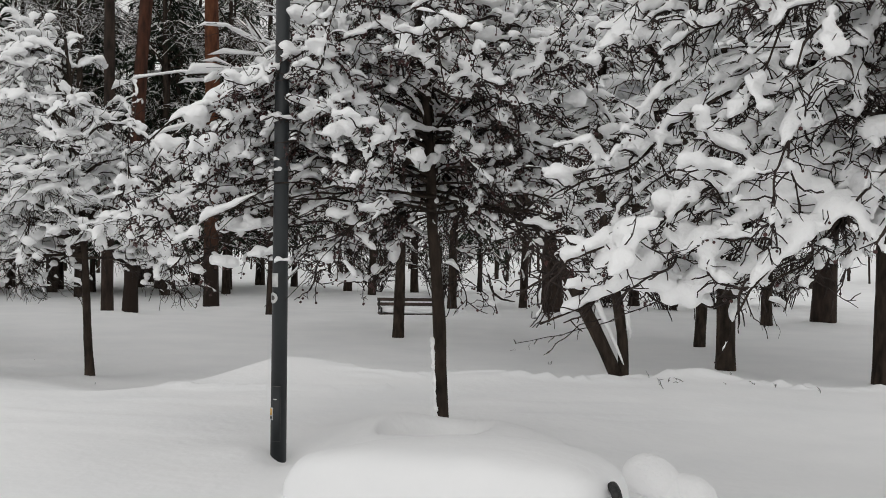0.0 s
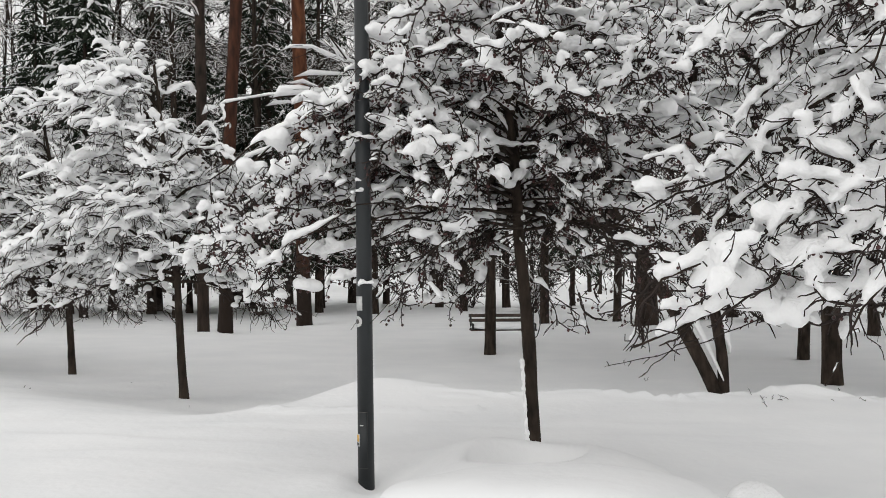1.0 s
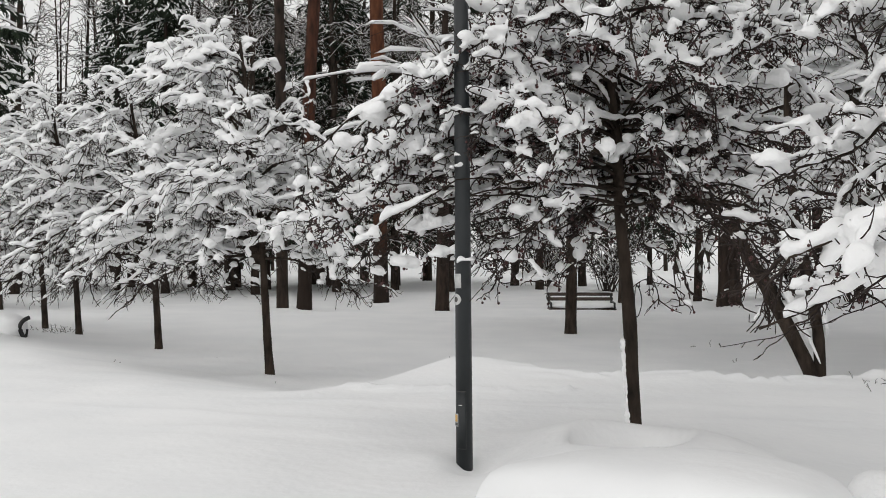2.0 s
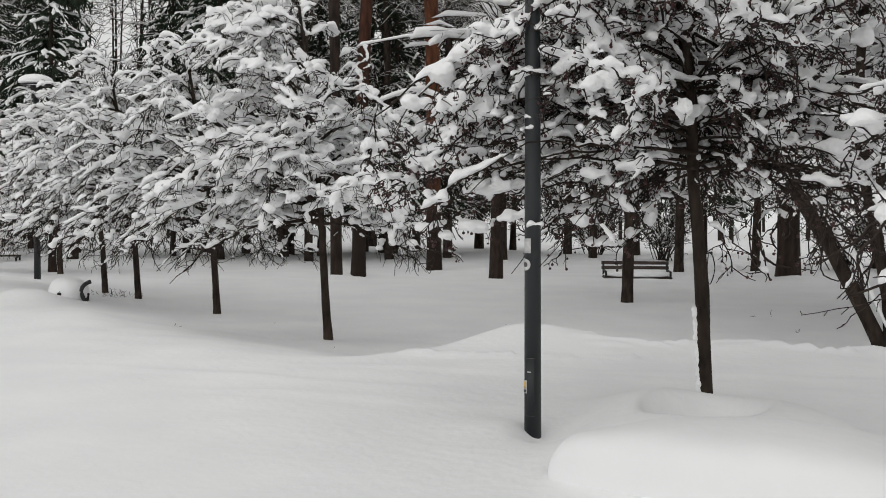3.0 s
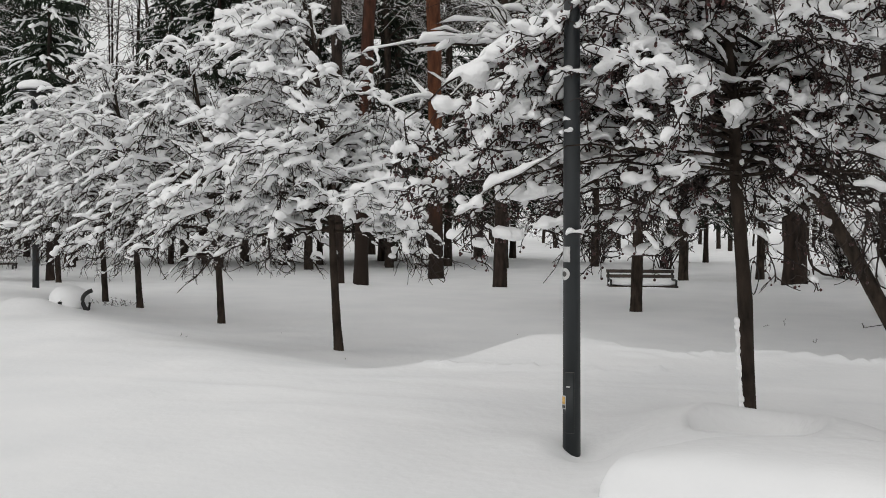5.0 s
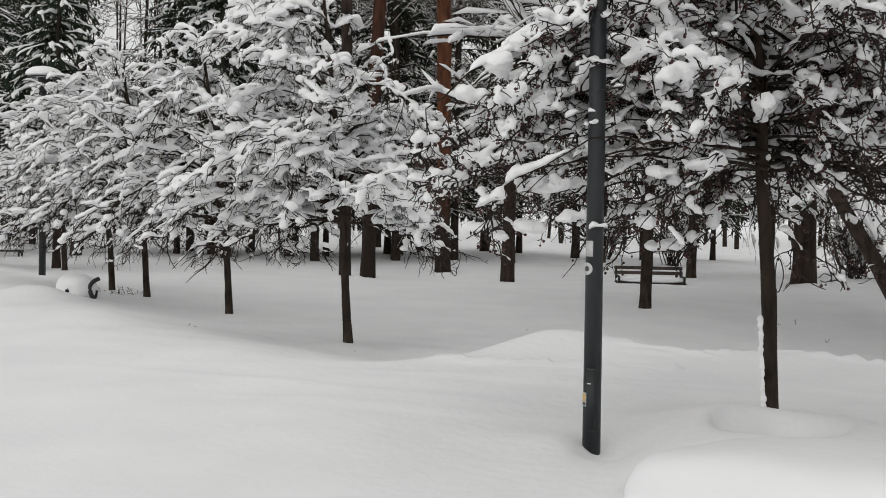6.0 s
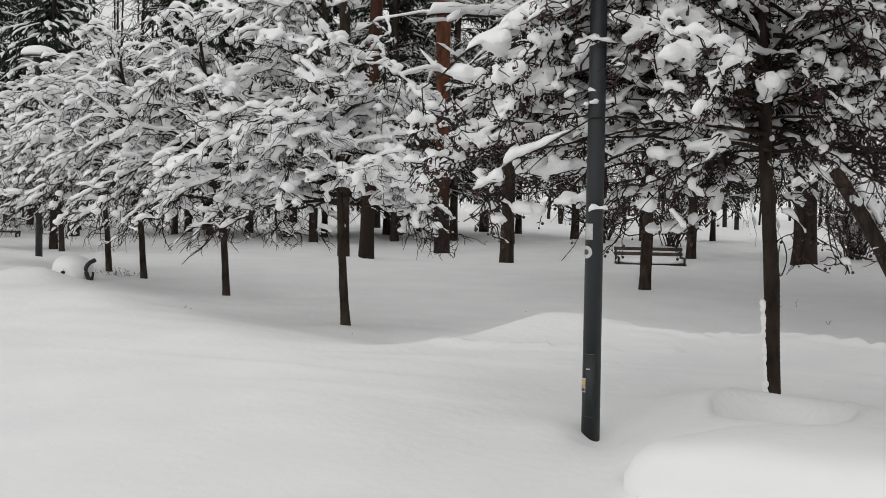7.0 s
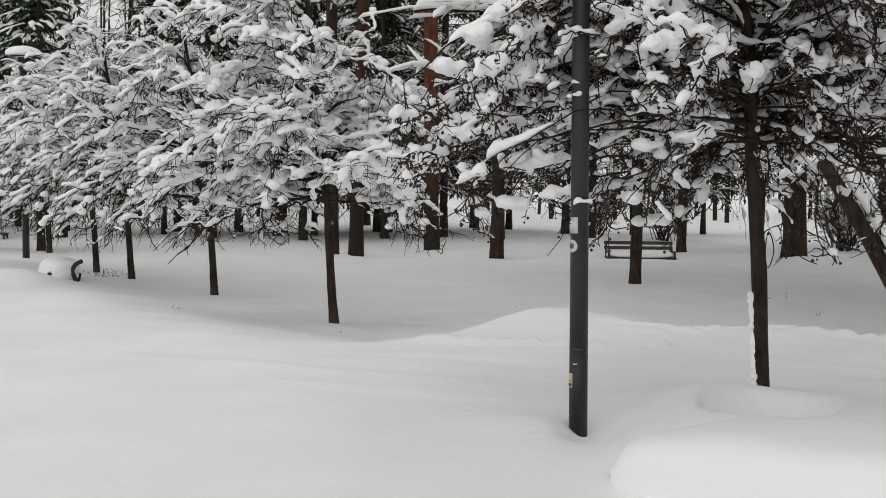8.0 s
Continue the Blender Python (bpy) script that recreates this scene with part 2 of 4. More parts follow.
def lumps(rng, places, sizes, flat=0.8, fine=3):
    """Uneven rounded heaps of snow at places."""
    bm = bmesh.new()
    bmesh.ops.create_icosphere(bm, subdivisions=fine, radius=1.0)
    base = np.array([v.co for v in bm.verts])
    T = np.array([[v.index for v in f.verts] for f in bm.faces])
    bm.free()
    M = len(places)
    ph = rng.uniform(0, 6.28, (M, 3, 1))
    k = rng.uniform(-1.6, 1.6, (M, 3, 3))
    n = sum(np.sin(np.einsum("vc,mc->mv", base, k[:, j]) * 1.6 + ph[:, j]) for j in range(3)) / 3
    r = 1 + 0.22 * n
    V = base[None] * r[..., None] * np.array([1, 1, flat])
    V[..., 2] = np.where(V[..., 2] < 0, V[..., 2] * 0.7, V[..., 2])
    V = V * np.asarray(sizes)[:, None, None] + np.asarray(places)[:, None]
    F = (T[None] + (np.arange(M) * len(base))[:, None, None]).reshape(-1, 3)
    return V.reshape(-1, 3), F


def berries(rng, P, count):
    """Small hanging fruit on stalks under the twigs P: places, quads for stalks, triangles for fruit."""
    idx = rng.integers(0, len(P), count)
    S, _ = along(P, idx, rng.uniform(0.3, 0.99, count))
    drop = rng.uniform(0.012, 0.04, count)
    E = S + np.stack([rng.normal(0, 0.006, count), rng.normal(0, 0.006, count), -drop], -1)
    sv, sq = wood_tubes(np.stack([S, E], 1), np.full((count, 2), 0.0011), 3)
    bm = bmesh.new()
    bmesh.ops.create_icosphere(bm, subdivisions=1, radius=1.0)
    base = np.array([v.co for v in bm.verts])
    T = np.array([[v.index for v in f.verts] for f in bm.faces])
    bm.free()
    rad = rng.uniform(0.007, 0.0115, count)
    V = base[None] * rad[:, None, None] + E[:, None]
    F = (T[None] + (np.arange(count) * len(base))[:, None, None]).reshape(-1, 3) + len(sv)
    return np.concatenate([sv, V.reshape(-1, 3)]), sq, F


def trunk_mesh(rng, pts, r0, r1, mat, sides=14, N=26, rough=0.06, flare=0.35):
    """A tapered, slightly knotted stem along a bent line."""
    pts = np.array(pts, float)
    s = np.linspace(0, 1, N)
    d = np.concatenate([[0], np.cumsum(np.linalg.norm(np.diff(pts, axis=0), axis=1))])
    P = np.stack([np.interp(s * d[-1], d, pts[:, k]) for k in range(3)], -1)
    for _ in range(2):
        P[1:-1] = 0.25 * P[:-2] + 0.5 * P[1:-1] + 0.25 * P[2:]
    R = r0 + (r1 - r0) * s + r0 * flare * np.exp(-s * d[-1] / 0.12)
    t, side, up = frames_of(P[None])
    a = np.arange(sides) * 2 * np.pi / sides
    jit = 1 + rng.normal(0, rough, (1, N, sides))
    A = side[:, :, None] * (R[None, :, None] * np.cos(a) * jit)[..., None]
    U = up[:, :, None] * (R[None, :, None] * np.sin(a) * jit)[..., None]
    V, Q = skin(P[None], A, U, sides)
    return mesh_np("trunk", V, Q, mat), P


def settle(ob, voxel, thin=0.36, rough=0.0035):
    """Melts overlapping ribs and lumps of snow into one soft, uneven surface."""
    mod = ob.modifiers.new("merge", "REMESH")
    mod.mode, mod.voxel_size, mod.use_smooth_shade = "VOXEL", voxel, True
    mod = ob.modifiers.new("soften", "SMOOTH")
    mod.factor, mod.iterations = 0.5, 1
    ob.modifiers.new("thin", "DECIMATE").ratio = thin
    dg = bpy.context.evaluated_depsgraph_get()
    me = bpy.data.meshes.new_from_object(ob.evaluated_get(dg))
    ob.modifiers.clear()
    n = len(me.vertices)
    co, no = np.zeros(n * 3, np.float32), np.zeros(n * 3, np.float32)
    me.vertices.foreach_get("co", co)
    me.vertices.foreach_get("normal", no)
    co, no = co.reshape(-1, 3), no.reshape(-1, 3)
    rng = np.random.default_rng(4)
    h = np.zeros(n)
    for lam, amp in ((0.16, 1.2), (0.11, 0.9), (0.075, 0.8), (0.05, 0.7), (0.19, 1.0)):
        k = rng.normal(0, 1, 3)
        h += amp * np.sin(co @ (k / np.linalg.norm(k) * 2 * np.pi / lam) + rng.uniform(0, 6.28) + 1.3 * np.sin(co[:, ::-1] @ k * 9))
    me.vertices.foreach_set("co", (co + no * (rough * h)[:, None]).ravel())
    me.polygons.foreach_set("use_smooth", np.full(len(me.polygons), True))
    me.update()
    if not me.materials:
        me.materials.append(SNOW)
    old = ob.data
    ob.data = me
    bpy.data.meshes.remove(old)


def snowy_tree(name, at, seed, label, trunk, r0, boughs=(), n1=0, zone=(1.6, 3.6), reach=(2.4, 1.2), rise=(20, 50), droop=1.0, lean=(0, 0), taper=0.3,
               n2=10, sec_len=(0.4, 0.9), fan2=(0.3, 0.9), lift2=(0.05, 0.2), n3=6, twig_len=(0.12, 0.36), fan3=(0.35, 1.1), hang=0.5, crook=0.3, kink=0.22, spurs=4000,
               limb_w=(0.035, 0.06), branch_w=(0.025, 0.055), twig_w=(0.012, 0.024), blanket=0.35, blanket_w=(0.07, 0.12), blanket_tall=0.4, share=0.5, gap=0.25, tall=0.8,
               bare=(-0.6, 0.0), side=(), low=0.8, clear=(), twig_r=0.004, stout=1.0, blobs=500, blob=(0.018, 0.045), heaps=(), heap_size=(), heap_flat=0.8, voxel=0.013, thin=0.36, cling=(0.5, 0.82), knob=0.24, rich=(-9.0, 1.0), sparse=(99.0, 0.0, 1.0), shoulder=(0.0, 99.0),
               fruit=0, group="crab apple trees"):
    """A small orchard tree under a heavy load of snow; all places are local to its foot. bare: heights above the lowest limb below and
    above which twigs carry little snow and all that they can; side: (x, z, share) sides of the crown with less snow; clear: boxes
    (x0, x1, y, z) before the trunk that no twig crosses; rich: (x, factor) a flank with broader snow; sparse: (x, z, share) a low flank with fewer twigs;
    shoulder: (slope, height) of the line in x and z above which the crown ends."""
    rng = np.random.default_rng(seed)
    top = thing(name, at, label, "tree", group)
    me, TP = trunk_mesh(rng, trunk, r0, r0 * taper, BARK, flare=0.12)
    part("trunk", me, top)
    B1 = np.zeros((0, 16, 3))
    if n1:
        z = zone[0] + (zone[1] - zone[0]) * (np.arange(n1) + rng.uniform(0, 0.9, n1)) / n1
        S = np.stack([np.interp(z, TP[:, 2], TP[:, k]) for k in range(3)], -1)
        az = np.arange(n1) * 2.399 + rng.normal(0, 0.3, n1)
        u = (z - zone[0]) / (zone[1] - zone[0])
        el = np.radians(rise[0] + (rise[1] - rise[0]) * u + rng.normal(0, 8, n1))
        D = np.stack([np.cos(az) * np.cos(el) + lean[0], np.sin(az) * np.cos(el) + lean[1], np.sin(el)], -1)
        B1 = grow(rng, S, D, (reach[0] + (reach[1] - reach[0]) * u) * rng.uniform(0.7, 1.15, n1), 16, droop, 0.17)
        B1 = B1[B1[:, :, 2].min(1) > low + 0.05]
    if len(boughs):
        A = arcs(boughs, 16)
        A += np.cumsum(rng.normal(0, 0.036, A.shape), axis=1) * np.sin(np.linspace(0, 1.9, 16))[None, :, None]
        B1 = np.concatenate([B1, A])
    B1 = B1[(B1[..., 2] < shoulder[0] * B1[..., 0] + shoulder[1] + 0.15).all(1)]
    m1 = len(B1)

    def free(B):
        """Without the twigs that hang too low or lie across a clear stretch."""
        c = B.mean(1)
        B = B[(B[:, :, 2].min(1) > low) & ((c[:, 0] < sparse[0]) | (c[:, 2] > sparse[1]) | (rng.random(len(B)) < sparse[2]))]
        B = B[(B[..., 2] < shoulder[0] * B[..., 0] + shoulder[1]).all(1)]
        for x0, x1, y, z in clear:
            B = B[~((B[..., 0] > x0) & (B[..., 0] < x1) & (B[..., 1] < y) & (B[..., 2] < z)).any(1)]
        return B

    B2 = free(sprout(rng, B1, n2 * m1, 0.12, 1.0, sec_len, fan2, lift2, 11, droop * 0.6, kink, 0.5))
    B3 = free(np.concatenate([sprout(rng, B2, n3 * len(B2), 0.08, 1.0, twig_len, fan3, (-0.05, 0.3), 6, hang, crook, 0.3), sprout(rng, B1[:, 3:], 9 * m1, 0.0, 1.0, twig_len, fan3, (0.0, 0.3), 6, hang, crook, 0.2)]))
    B4 = free(np.concatenate([sprout(rng, B2, spurs // 2, 0.05, 1.0, (0.03, 0.1), (0.6, 1.5), (-0.1, 0.6), 3, 0.2, 0.3, 0.0), sprout(rng, B3, spurs // 2, 0.1, 1.0, (0.025, 0.09), (0.6, 1.5), (-0.1, 0.6), 3, 0.2, 0.3, 0.0)]))
    l1 = np.linalg.norm(np.diff(B1, axis=1), axis=-1).sum(1)
    for k in range(m1):
        V, Q = wood_tubes(B1[k : k + 1], stout * min(max(0.0105 * l1[k], 0.009), 0.026) * (0.18 + 0.82 * np.linspace(1, 0, 16)[None] ** 1.2) * (1 + 0.08 * ripple(rng, 1, 16, 2, 6)), 7)
        part("limb", mesh_np("limb", V, Q, BARK), top)
    V, Q = join([wood_tubes(B2, 1.75 * twig_r * np.linspace(1, 0.45, 11)[None] * rng.uniform(0.75, 1.25, (len(B2), 1)), 4),
                 wood_tubes(B3, twig_r * np.linspace(1.15, 0.6, 6)[None] * rng.uniform(0.75, 1.3, (len(B3), 1)), 3),
                 wood_tubes(B4, 0.85 * twig_r * np.array([1.0, 0.85, 0.8])[None] * rng.uniform(0.7, 1.1, (len(B4), 1)), 3)])
    part("twig_mass", mesh_np("twig_mass", V, Q, TWIG), top, "fine dark criss-crossing twigs", "stuff")

    def laden(B, p, least=0.05):
        c = B.mean(1)
        for x0, z0, keep in side:
            p = np.where((c[:, 0] > x0) & (c[:, 2] < z0), p * keep, p)
        return B[rng.random(len(B)) < p * np.clip((c[:, 2] - zone[0] - bare[0]) / (bare[1] - bare[0]), least, 1)]

    def wide(B, limits):
        return rng.uniform(*limits, len(B)) * np.where(B.mean(1)[:, 0] < rich[0], rich[1], 1.0)

    # ribs on limbs, side branches and twigs; blankets that bridge neighbouring branches; loose knobs and heaps
    A1, A2, A3, A5 = laden(B1, 0.97), laden(B2, 0.85), laden(B3, share, 0.3), laden(B2, blanket)
    lo2, lo5 = rng.uniform(0.0, 0.3, len(A2)), rng.uniform(0.0, 0.35, len(A5))
    chunks = [ridge(rng, A1, wide(A1, limb_w), 30, 8, tall, lo=0.1, gap=gap, reach=cling), ridge(rng, A2, wide(A2, branch_w), 16, 7, tall, lo=lo2, gap=gap, reach=cling, knob=knob),
              ridge(rng, A3, wide(A3, twig_w), 8, 6, 1.0, gap=gap, reach=cling), ridge(rng, A5, wide(A5, blanket_w), 14, 9, blanket_tall, lo=lo5, gap=0.1, knob=0.15, reach=cling)]
    V, Q = join(chunks)
    on = rng.integers(0, len(A2), blobs)
    pl, _ = along(A2, on, rng.uniform(0.05, 1.0, blobs))
    sz = rng.uniform(blob[0] ** 0.5, blob[1] ** 0.5, blobs) ** 2
    pl[:, 2] += sz * 0.55
    LV, LT = lumps(rng, pl, sz, 0.85, 2)
    if len(heaps):
        hp, hs = np.repeat(np.array(heaps), 5, 0), np.repeat(np.array(heap_size), 5)
        hp = hp + rng.normal(0, 0.5, hp.shape) * hs[:, None] * np.array([1, 1, 0.3])
        HV, HT = lumps(rng, hp, hs * rng.uniform(0.5, 0.95, len(hs)), heap_flat)
        LT, LV = np.concatenate([LT, HT + len(LV)]), np.concatenate([LV, HV])
    load = part("snow_load", mesh_np("snow_load", np.concatenate([V, LV]), Q, SNOW, T=LT + len(V)), top, "thick fresh white snow on every branch", "stuff")
    settle(load, voxel, thin)
    if fruit:
        BV, BQ, BT = berries(rng, resample(B3, 5), fruit)
        part("fruit", mesh_np("fruit", BV, BQ, BERRY, T=BT), top, "small dried dark red fruit", "stuff")
    return top


# ---- ground: one sheet of deep snow ----
CREST_X = np.array([-60, -30, -14, -9.5, -6, -3.3, -2.4, -1.4, -0.6, 0.6, 1.5, 2.9, 4.0, 8.0, 40])
CREST_Y = np.array([66, 36, 20.3, 15.6, 12.0, 9.7, 10.3, 11.9, 11.0, 11.3, 10.9, 11.7, 11.1, 11.3, 13])


def smooth(a, b, x):
    t = np.clip((x - a) / (b - a), 0, 1)
    return t * t * (3 - 2 * t)


def bump(x, y, cx, cy, rx, ry, h, turn=0.0):
    c, s = math.cos(radians(turn)), math.sin(radians(turn))
    u, v = ((x - cx) * c + (y - cy) * s) / rx, (-(x - cx) * s + (y - cy) * c) / ry
    return h * np.exp(-(u * u + v * v))


def waves(x, y):
    out = np.zeros_like(x)
    for amp, kx, ky, ph in ((0.05, 0.31, 0.22, 0.4), (0.04, -0.17, 0.45, 2.0), (0.022, 0.9, 0.55, 1.1), (0.016, -0.8, 1.25, 3.3), (0.008, 2.3, -1.6, 0.2), (0.006, 1.9, 3.1, 5.0), (0.011, 4.3, 2.6, 0.7), (0.010, -3.1, 5.4, 2.4), (0.008, 7.1, -4.2, 4.1), (0.007, 2.2, 8.6, 1.9)):
        out += amp * np.sin(kx * x + ky * y + ph)
    return out


def ground_z(x, y):
    x, y = np.asarray(x, float), np.asarray(y, float)
    yc = sum(np.interp(x + d, CREST_X, CREST_Y) for d in (-0.5, -0.25, 0, 0.25, 0.5)) / 5
    wide = np.interp(x, [-8, -3.6, -2.4, -1.6, 6], [3.0, 2.5, 1.2, 0.38, 0.32])
    fall = smooth(-0.35 * wide, wide, y - yc)
    z = 0.07 - 0.13 * smooth(1.8, 8, -x) - (0.37 - 0.13 * smooth(1.8, 8, -x)) * fall
    z = z + waves(x, y) * (0.35 + 0.3 * smooth(0, 1, (y - 14) / 20))
    z += bump(x, y, -1.45, 11.3, 0.8, 0.7, 0.15)
    z += bump(x, y, 0.65, 11.0, 0.5, 0.3, 0.05) + bump(x, y, 2.95, 11.5, 0.38, 0.3, 0.13) + bump(x, y, 1.9, 11.0, 0.8, 0.3, 0.04)
    for k in range(60):
        cx = -0.8 + 7.5 * ((k * 0.618) % 1)
        z += bump(x, y, cx, np.interp(cx, CREST_X, CREST_Y) - 0.02 - 0.3 * ((k * 0.37) % 1) ** 2, 0.06 + 0.2 * ((k * 0.29) % 1) ** 2, 0.06 + 0.05 * ((k * 0.83) % 1), 0.02 + 0.04 * ((k * 0.71) % 1))
    # a drift between the buried bench and the tree, with a scooped hollow before the trunk
    z += bump(x, y, 0.1, 7.5, 0.7, 0.5, 0.12)
    z += 0.27 * np.exp(-(((x - 0.25) / 0.8) ** 4) - ((y - 6.4 + 0.2 * x) / 0.92) ** 4)
    u, v = (x - 0.12 - 0.1 * (y - 6.7)) / 0.33, (y - 6.7) / 0.58
    z -= 0.30 * np.exp(-((u * u + v * v) ** 5)) * (0.92 + 0.08 * np.sin(9 * x + 5 * y))
    z += bump(x, y, 0.15, 5.5, 1.0, 0.5, 0.08, -26) - bump(x, y, -0.6, 5.78, 0.09, 0.12, 0.1)
    # crumbs of broken crust along an old track
    for k in range(46):
        z += bump(x, y, -2.5 + 2.2 * ((k * 0.618) % 1), 9.75 + 0.3 * ((k * 0.37) % 1), 0.035 + 0.05 * ((k * 0.29) % 1), 0.03 + 0.03 * ((k * 0.83) % 1), 0.02 + 0.035 * ((k * 0.71) % 1))
    # snow piled against one side of the lamp post, scooped out on the other
    z += bump(x, y, -1.12, 6.72, 0.3, 0.3, 0.05) - bump(x, y, -0.82, 6.68, 0.16, 0.22, 0.11)
    # wind-packed ridges
    z += bump(x, y, 0.2, 9.2, 2.2, 0.06, 0.016, 2) + bump(x, y, -1.8, 9.0, 1.5, 0.07, 0.014, -4) + bump(x, y, 1.4, 8.6, 0.9, 0.05, 0.014, 6) + bump(x, y, -3.6, 8.4, 1.8, 0.1, 0.02, -14) + bump(x, y, -2.6, 7.6, 1.2, 0.12, 0.014, -8)
    z += bump(x, y, -10.1, 15.6, 0.7, 0.45, 0.2, -45) + bump(x, y, -7.6, 12.6, 1.5, 0.8, 0.09, -45)
    for tx, ty, h in ((-4.23, 12.9, 0.07), (-7.07, 16.0, 0.05), (-9.45, 17.9, 0.05), (4.4, 15.3, 0.06), (3.4, 28.6, 0.16), (-7.6, 25.75, 0.12), (10.6, 28.0, 0.15)):
        z += bump(x, y, tx, ty, 0.4, 0.4, h)
    z += 1.1 * smooth(0, 1, (y - 60) / 120)
    return z


def axis(lo, hi, core_lo, core_hi, fine, ratio):
    out = list(np.arange(core_lo, core_hi, fine))
    step, v = fine, core_hi
    while v < hi:
        out.append(v)
        step *= ratio
        v += step
    step, v, low = fine, core_lo, []
    while v > lo:
        step *= ratio
        v -= step
        low.append(v)
    return np.array(low[::-1] + out)


gx, gy = axis(-600, 600, -4.5, 5.5, 0.05, 1.07), axis(-120, 900, 3.5, 13.5, 0.09, 1.06)
gy = np.sort(np.concatenate([gy[(gy < 10.3) | (gy > 12.2)], np.linspace(10.3, 12.2, 56)]))
gy = np.sort(np.concatenate([gy[(gy < 5.9) | (gy > 7.4)], np.linspace(5.9, 7.4, 44)]))
GX, GY = np.meshgrid(gx, gy)
GZ = ground_z(GX, GY)
n_x, n_y = len(gx), len(gy)
gi = (np.arange(n_y - 1)[:, None] * n_x + np.arange(n_x - 1)[None]).ravel()
ground = new("ground", mesh_np("ground", np.stack([GX, GY, GZ], -1).reshape(-1, 3), np.stack([gi, gi + 1, gi + n_x + 1, gi + n_x], -1), GROUND_SNOW))
tagged(ground, "deep untouched white snow with soft drifts", "snow", kind="structure")


def gz(x, y):
    return float(ground_z(x, y))


def loaf(rng, size, N=40, sides=28, square=2.6, rough=0.02):
    """A rounded pillow of snow, flat below."""
    u, v = np.meshgrid(np.linspace(-math.pi / 2, math.pi / 2, N), np.linspace(0, 2 * math.pi, sides, endpoint=False), indexing="ij")
    p = 2 / square

    def sp(a):
        return np.sign(a) * np.abs(a) ** p

    x, y, z = sp(np.sin(u)), sp(np.cos(u)) * sp(np.cos(v)), sp(np.cos(u)) * sp(np.sin(v))
    n = 0.5 * np.sin(5 * x + 2 * y + 1) + 0.4 * np.sin(9 * x - 4 * y + 3 * z) + 0.3 * np.sin(3 * y + 7 * z + 11 * x)
    sc = 1 + rough * n
    z = np.where(z < 0, z * 0.5, z)
    V = np.stack([x * size[0] * sc, y * size[1] * sc, z * size[2] * sc], -1).reshape(-1, 3)
    i = np.arange(N - 1)[:, None] * sides
    k = np.arange(sides)[None]
    Q = np.stack([i + k, i + k + sides, i + (k + 1) % sides + sides, i + (k + 1) % sides], -1).reshape(-1, 4)
    return V, Q


